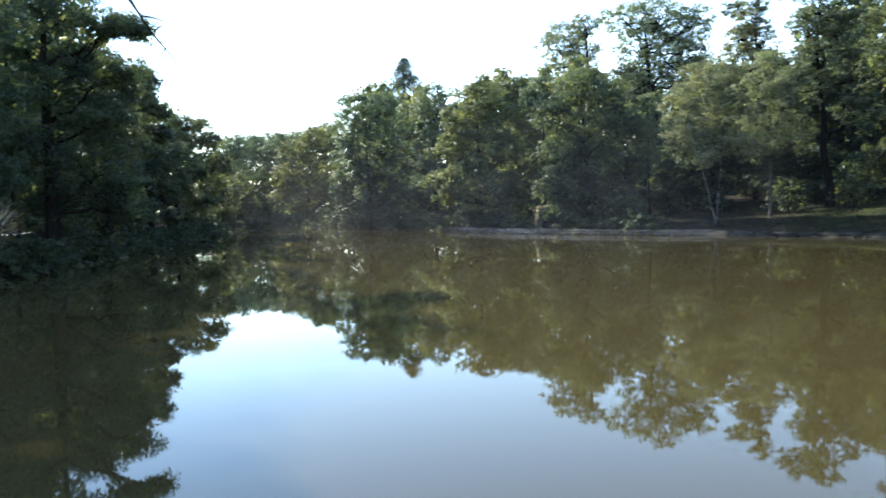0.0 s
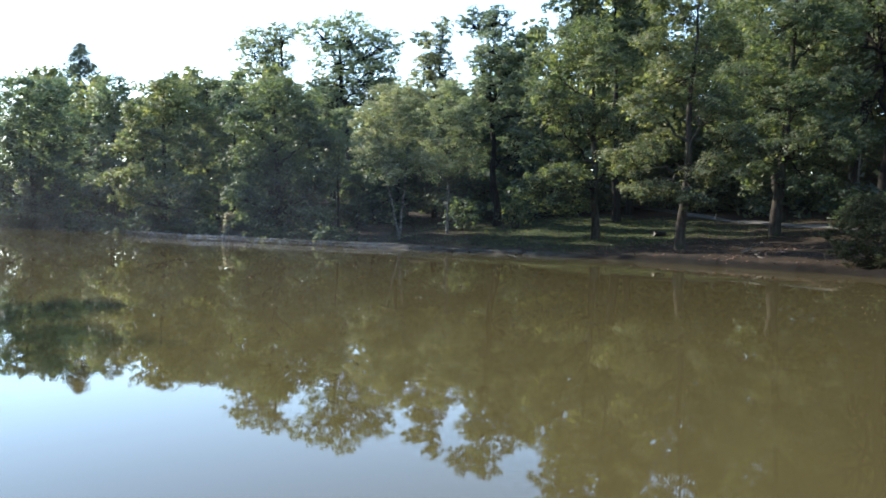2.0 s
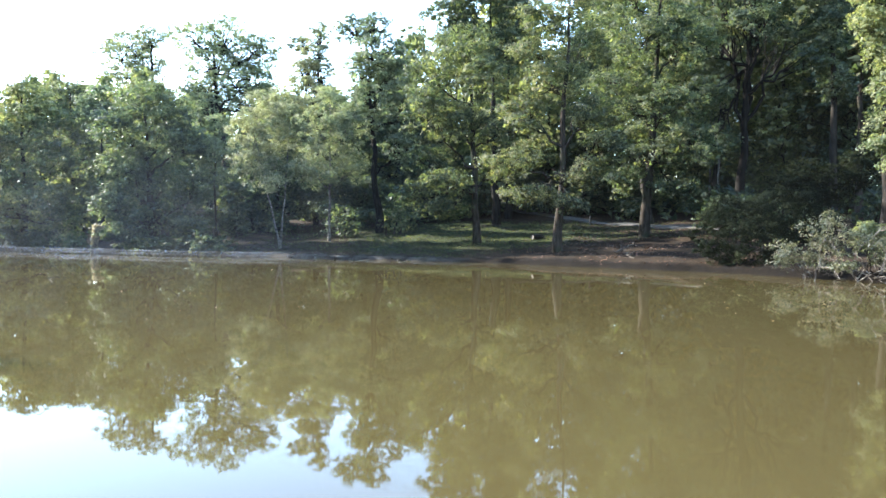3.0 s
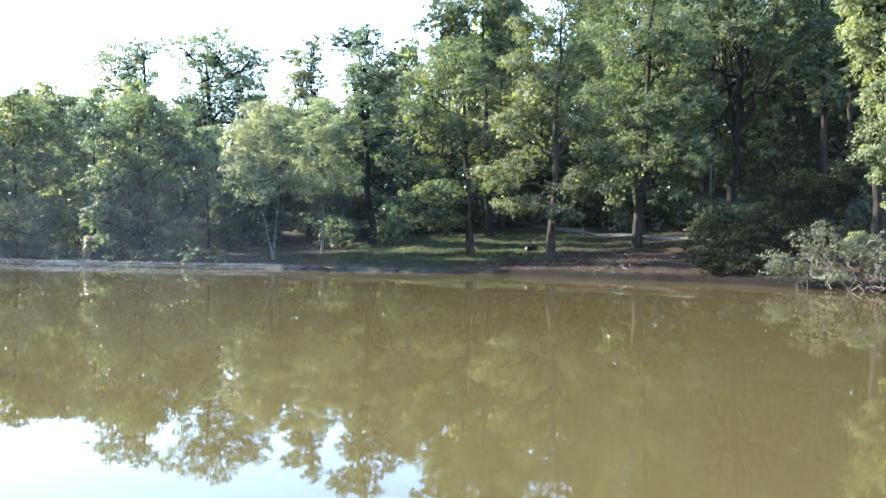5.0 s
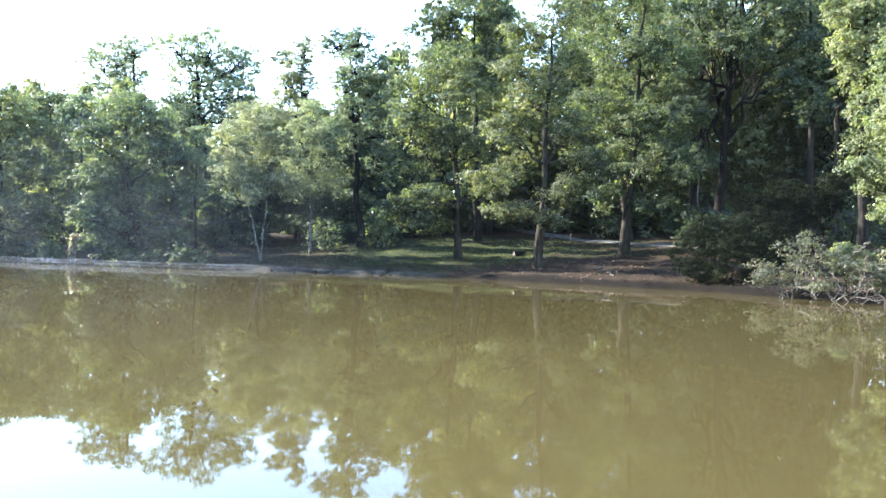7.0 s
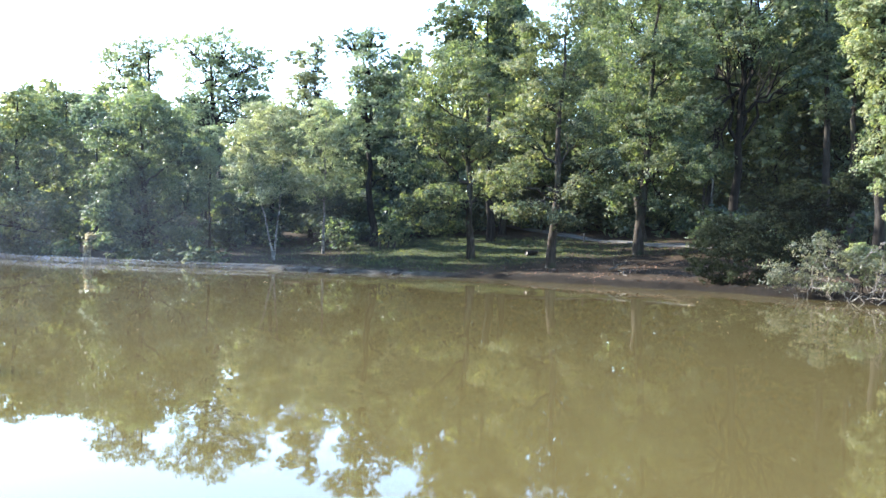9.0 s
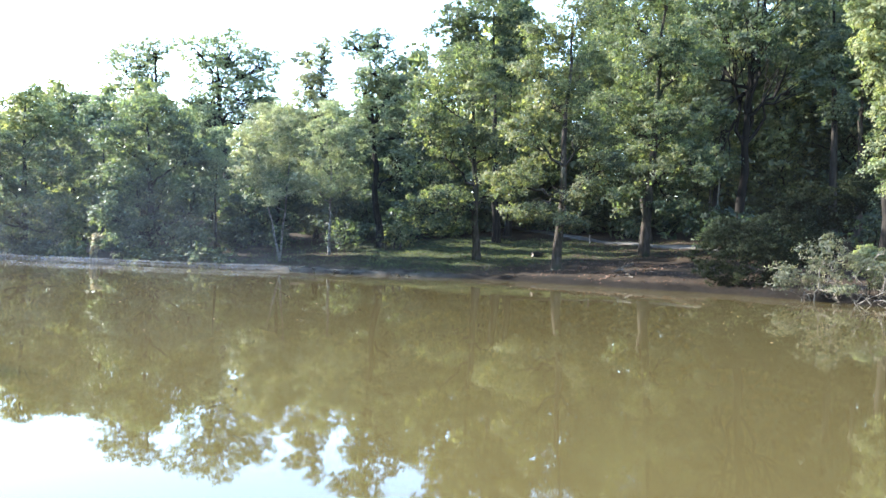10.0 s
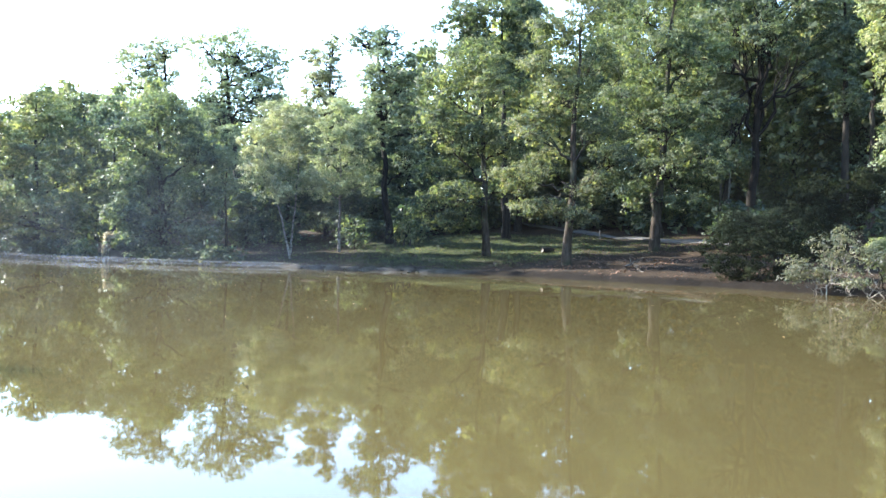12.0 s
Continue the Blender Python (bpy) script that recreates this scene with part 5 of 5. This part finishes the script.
def pine(x, y):
    rng = np.random.default_rng(800)
    z0 = land_height((x, y))[0]
    ob = thing("pine_tree", x, y, z0, "pine on the near bank with a needled bough and dead twigs", "tree")
    foot = np.array([x, y, z0])
    t = Tubes()
    t.add(bent(rng, (0, 0, -0.2), (0.1, 0.1, 9.0), 8, 0.0, 0.006), [0.22, 0.17, 0.16, 0.15, 0.13, 0.11, 0.09, 0.06, 0.03], 10)
    part("trunk", t.mesh("trunk", PINE_BARK), ob)
    # living bough
    bough = Tubes()
    tip = np.array([-0.730, 1.311, 1.976]) - foot
    bend = np.array([-0.767, 1.287, 1.954]) - foot
    back = np.array([-0.873, 1.213, 1.939]) - foot
    line = [np.array([0.05, 0.05, 1.35]), (np.array([0.05, 0.05, 1.35]) + back) / 2 + np.array([0, 0, 0.08]), back, bend, tip]
    bough.add(line, [0.016, 0.007, 0.0034, 0.0028, 0.0016], 7)
    side = np.array([-0.820, 1.251, 1.926]) - foot
    bough.add([back, (back + side) / 2 + np.array([0, 0, -0.012]), side], [0.003, 0.002, 0.0013], 6)
    green = part("bough", bough.mesh("bough", PINE_BARK), ob)
    lift, drop = np.array([0, 0, 1.0]), np.array([0, 0, -1.0])
    runs = [(back, bend, 230, lift * 0.75, 0.9), (bend, tip, 130, lift * 0.70, 1.1), (tip + (bend - tip) * 0.12, tip, 26, lift * 0.12, 0.9),
            (back, side, 110, drop * 0.75, 1.0), (back, bend, 40, drop * 0.35, 0.6)]
    quads = []
    for a, b, n, up, size in runs:
        at = a + (b - a) * rng.random((n, 1)) + rng.normal(size=(n, 3)) * 0.002
        way = unit(unit(b - a) * 0.75 + rng.normal(size=(n, 3)) * 0.38 + up)
        ln = size * rng.uniform(0.036, 0.074, (n, 1))
        wide = unit(np.cross(way, rng.normal(size=way.shape))) * 0.0010
        mid = at + way * ln * 0.55 + rng.normal(size=(n, 3)) * 0.0015
        quads.append(np.stack([at - wide * 0.6, mid - wide, at + way * ln, mid + wide], 1))
    tagged(part("needles", quads_mesh("needles", np.concatenate(quads), PINE_NEEDLE), green, "glossy grey-green needles"), kind="stuff")
    # added pale bits along the shoot that paint sun glints
    glints = Tubes()
    for k in range(44):
        a, b = (back, bend) if k % 2 else (bend, tip)
        o = a + (b - a) * rng.random() + rng.normal(size=3) * 0.0022
        w = unit(unit(b - a) + rng.normal(size=3) * 0.25) * rng.uniform(0.0025, 0.0055)
        glints.add([o - w / 2, o - w * 0.2, o + w * 0.25, o + w / 2], [0.0004, 0.0012, 0.0011, 0.0003], 6)
    tagged(part("bud_scales", glints.mesh("bud_scales", GLINT), green, "pale bits standing for sun glints on the shoot"), kind="stuff")
    # dead bough with bare twigs
    dead = Tubes()
    p0, p1 = np.array([-1.367, 3.633, 2.965]) - foot, np.array([-1.204, 3.758, 2.70]) - foot
    start = np.array([0.05, 0.08, 4.4])
    mid = (start + p0) / 2 + np.array([0, 0, 0.55])
    q = [start, (start + mid) / 2 + np.array([0, 0, 0.1]), mid, (mid + p0) / 2 + np.array([0, 0, 0.12]), p0, (p0 + p1) / 2 + np.array([-0.01, 0, -0.005]), p1]
    dead.add(q, [0.03, 0.022, 0.016, 0.012, 0.0085, 0.006, 0.0025], 6)
    for f, d in ((0.25, (0.11, 0.04, -0.03)), (0.5, (0.06, -0.03, 0.02)), (0.75, (-0.05, 0.02, -0.07))):
        o = p0 + (p1 - p0) * f
        dead.add([o, o + np.array(d) * 0.5 + np.array([0, 0, 0.006]), o + np.array(d)], [0.0045, 0.003, 0.0015], 5)
    part("dead_bough", dead.mesh("dead_bough", DARK_BARK), ob, "thin bare dark twigs")
    return ob


pine(-3.1, -0.7)



def build_far_wood():
    """The leafy depth of the wood, too far and shaded to count."""
    rng = np.random.default_rng(90)
    n = 15000
    b, r = np.radians(rng.uniform(-80, 48, n)), rng.uniform(34, 165, n)
    p = np.stack([-np.sin(b) * r, np.cos(b) * r], 1)
    d = inland(p)
    far = np.where(np.degrees(b) < -9, (d > 24) & (d < 70), (d > 7) & (d < 38)) & (r > np.where(np.degrees(b) < -9, 62, 30))
    p, b, r = p[far], b[far], r[far]
    full = np.where((np.degrees(b) > 7) & (np.degrees(b) < 19), 1.08, 0.78)
    top = r * np.tan(np.radians(np.interp(np.degrees(b), BEARING, CANOPY))) * full
    z = land_height(p) + 0.4 + rng.random(len(p)) ** 1.5 * np.clip(top, 2, 15)
    q = leaf_quads(rng, np.column_stack([p, z]), np.tile([[1.7, 1.7, 1.1]], (len(p), 1)), 29, 0.57, 0.7)
    return tagged(new("far_wood", quads_mesh("far_wood", q, WOOD_LEAF)), "deep leafy wood far behind the shore", "woodland", kind="stuff")


build_far_wood()


# ---- thin mist that lies on the far water in the morning ----
def mist_material():
    m, n, l, bsdf = material("mist")
    co = n.new("ShaderNodeTexCoord")
    mp = n.new("ShaderNodeMapping")
    mp.inputs["Rotation"].default_value = (0, 0, radians(-55))
    mp.inputs["Scale"].default_value = (0.10, 0.30, 0.5)
    l.new(co.outputs["Object"], mp.inputs["Vector"])
    t = noise_tex(n, l, 1.0, 4.0, 0.55, mp.outputs[0])
    edge = n.new("ShaderNodeAttribute")
    edge.attribute_name = "thick"
    k = ramp(n, [(0.28, (0, 0, 0)), (0.68, (0.12, 0.12, 0.12))])
    l.new(t.outputs[0], k.inputs[0])
    mul = n.new("ShaderNodeMath")
    mul.operation = "MULTIPLY"
    l.new(k.outputs[0], mul.inputs[0])
    l.new(edge.outputs["Fac"], mul.inputs[1])
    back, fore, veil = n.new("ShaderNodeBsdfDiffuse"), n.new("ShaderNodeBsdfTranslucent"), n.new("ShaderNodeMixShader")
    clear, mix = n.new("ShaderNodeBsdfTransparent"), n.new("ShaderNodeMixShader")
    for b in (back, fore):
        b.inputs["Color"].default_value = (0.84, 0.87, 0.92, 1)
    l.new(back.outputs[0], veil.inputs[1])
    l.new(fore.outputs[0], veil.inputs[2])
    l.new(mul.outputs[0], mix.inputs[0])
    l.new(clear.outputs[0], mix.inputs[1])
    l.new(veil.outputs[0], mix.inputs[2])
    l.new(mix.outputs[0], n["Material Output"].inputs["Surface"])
    return m


def sheet_stack(name, rows, heights, label):
    """Thin level sheets of mist over one grid of places; rows: lists of (x, y, thickness)."""
    n, verts, faces, thick = len(rows[0]), [], [], []
    for layer, z in enumerate(heights):
        base = len(verts)
        for j, row in enumerate(rows):
            for i, (x, y, k) in enumerate(row):
                verts.append((x, y, z + 0.05 * math.sin(2.1 * i + layer) * math.cos(1.7 * j)))
                thick.append(k)
        faces += [(base + j * n + i, base + j * n + i + 1, base + (j + 1) * n + i + 1, base + (j + 1) * n + i) for j in range(len(rows) - 1) for i in range(n - 1)]
    me = mesh_from(name, verts, faces, MIST)
    me.attributes.new("thick", "FLOAT", "POINT").data.foreach_set("value", np.array(thick, np.float32))
    return tagged(new(name, me), label, "mist", kind="stuff")


def build_mist():
    """A bank of mist along the far shore, and added sheets of faint haze over the open pond."""
    shore = LOOP[19:56]
    rows = []
    for j in range(9):
        o = j / 8
        row = []
        for i, p in enumerate(shore):
            s = i / (len(shore) - 1)
            deep = 10 - 7.6 * min(1.0, s * 1.5)
            way = -p / np.linalg.norm(p)
            q = p + way * (deep * o - 0.2)
            row.append((q[0], q[1], min(1.0, s * 6) * (1 - s) ** 2.0 * math.sin(math.pi * o ** 0.62) * 3.6))
        rows.append(row)
    sheet_stack("mist", rows, (0.12, 0.28), "thin white morning mist lying along the far shore")
    # upright sheets before the far trees, thickest low down; painted haze and lens glare
    shore = LOOP[4:100]
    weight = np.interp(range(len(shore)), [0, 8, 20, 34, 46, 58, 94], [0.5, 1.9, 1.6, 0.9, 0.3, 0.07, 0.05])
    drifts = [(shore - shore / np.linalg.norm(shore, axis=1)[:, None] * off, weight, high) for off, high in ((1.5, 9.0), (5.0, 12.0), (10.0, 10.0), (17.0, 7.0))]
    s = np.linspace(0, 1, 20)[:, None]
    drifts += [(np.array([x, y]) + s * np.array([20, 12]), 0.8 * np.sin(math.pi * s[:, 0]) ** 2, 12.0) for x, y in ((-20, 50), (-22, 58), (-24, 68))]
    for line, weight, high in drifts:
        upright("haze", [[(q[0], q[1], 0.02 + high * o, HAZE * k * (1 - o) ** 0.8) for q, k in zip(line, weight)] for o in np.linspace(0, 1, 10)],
                "thin added sheet of haze before the far trees")


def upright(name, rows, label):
    """One upright sheet of painted haze; rows from the water upwards: lists of (x, y, z, thickness)."""
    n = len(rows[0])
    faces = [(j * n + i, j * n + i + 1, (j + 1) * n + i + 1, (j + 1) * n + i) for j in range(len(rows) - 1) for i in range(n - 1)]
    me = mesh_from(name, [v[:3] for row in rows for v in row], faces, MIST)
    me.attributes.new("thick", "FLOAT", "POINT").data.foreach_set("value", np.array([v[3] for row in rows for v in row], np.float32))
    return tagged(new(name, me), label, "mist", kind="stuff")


HAZE = 0.16
MIST = mist_material()
build_mist()
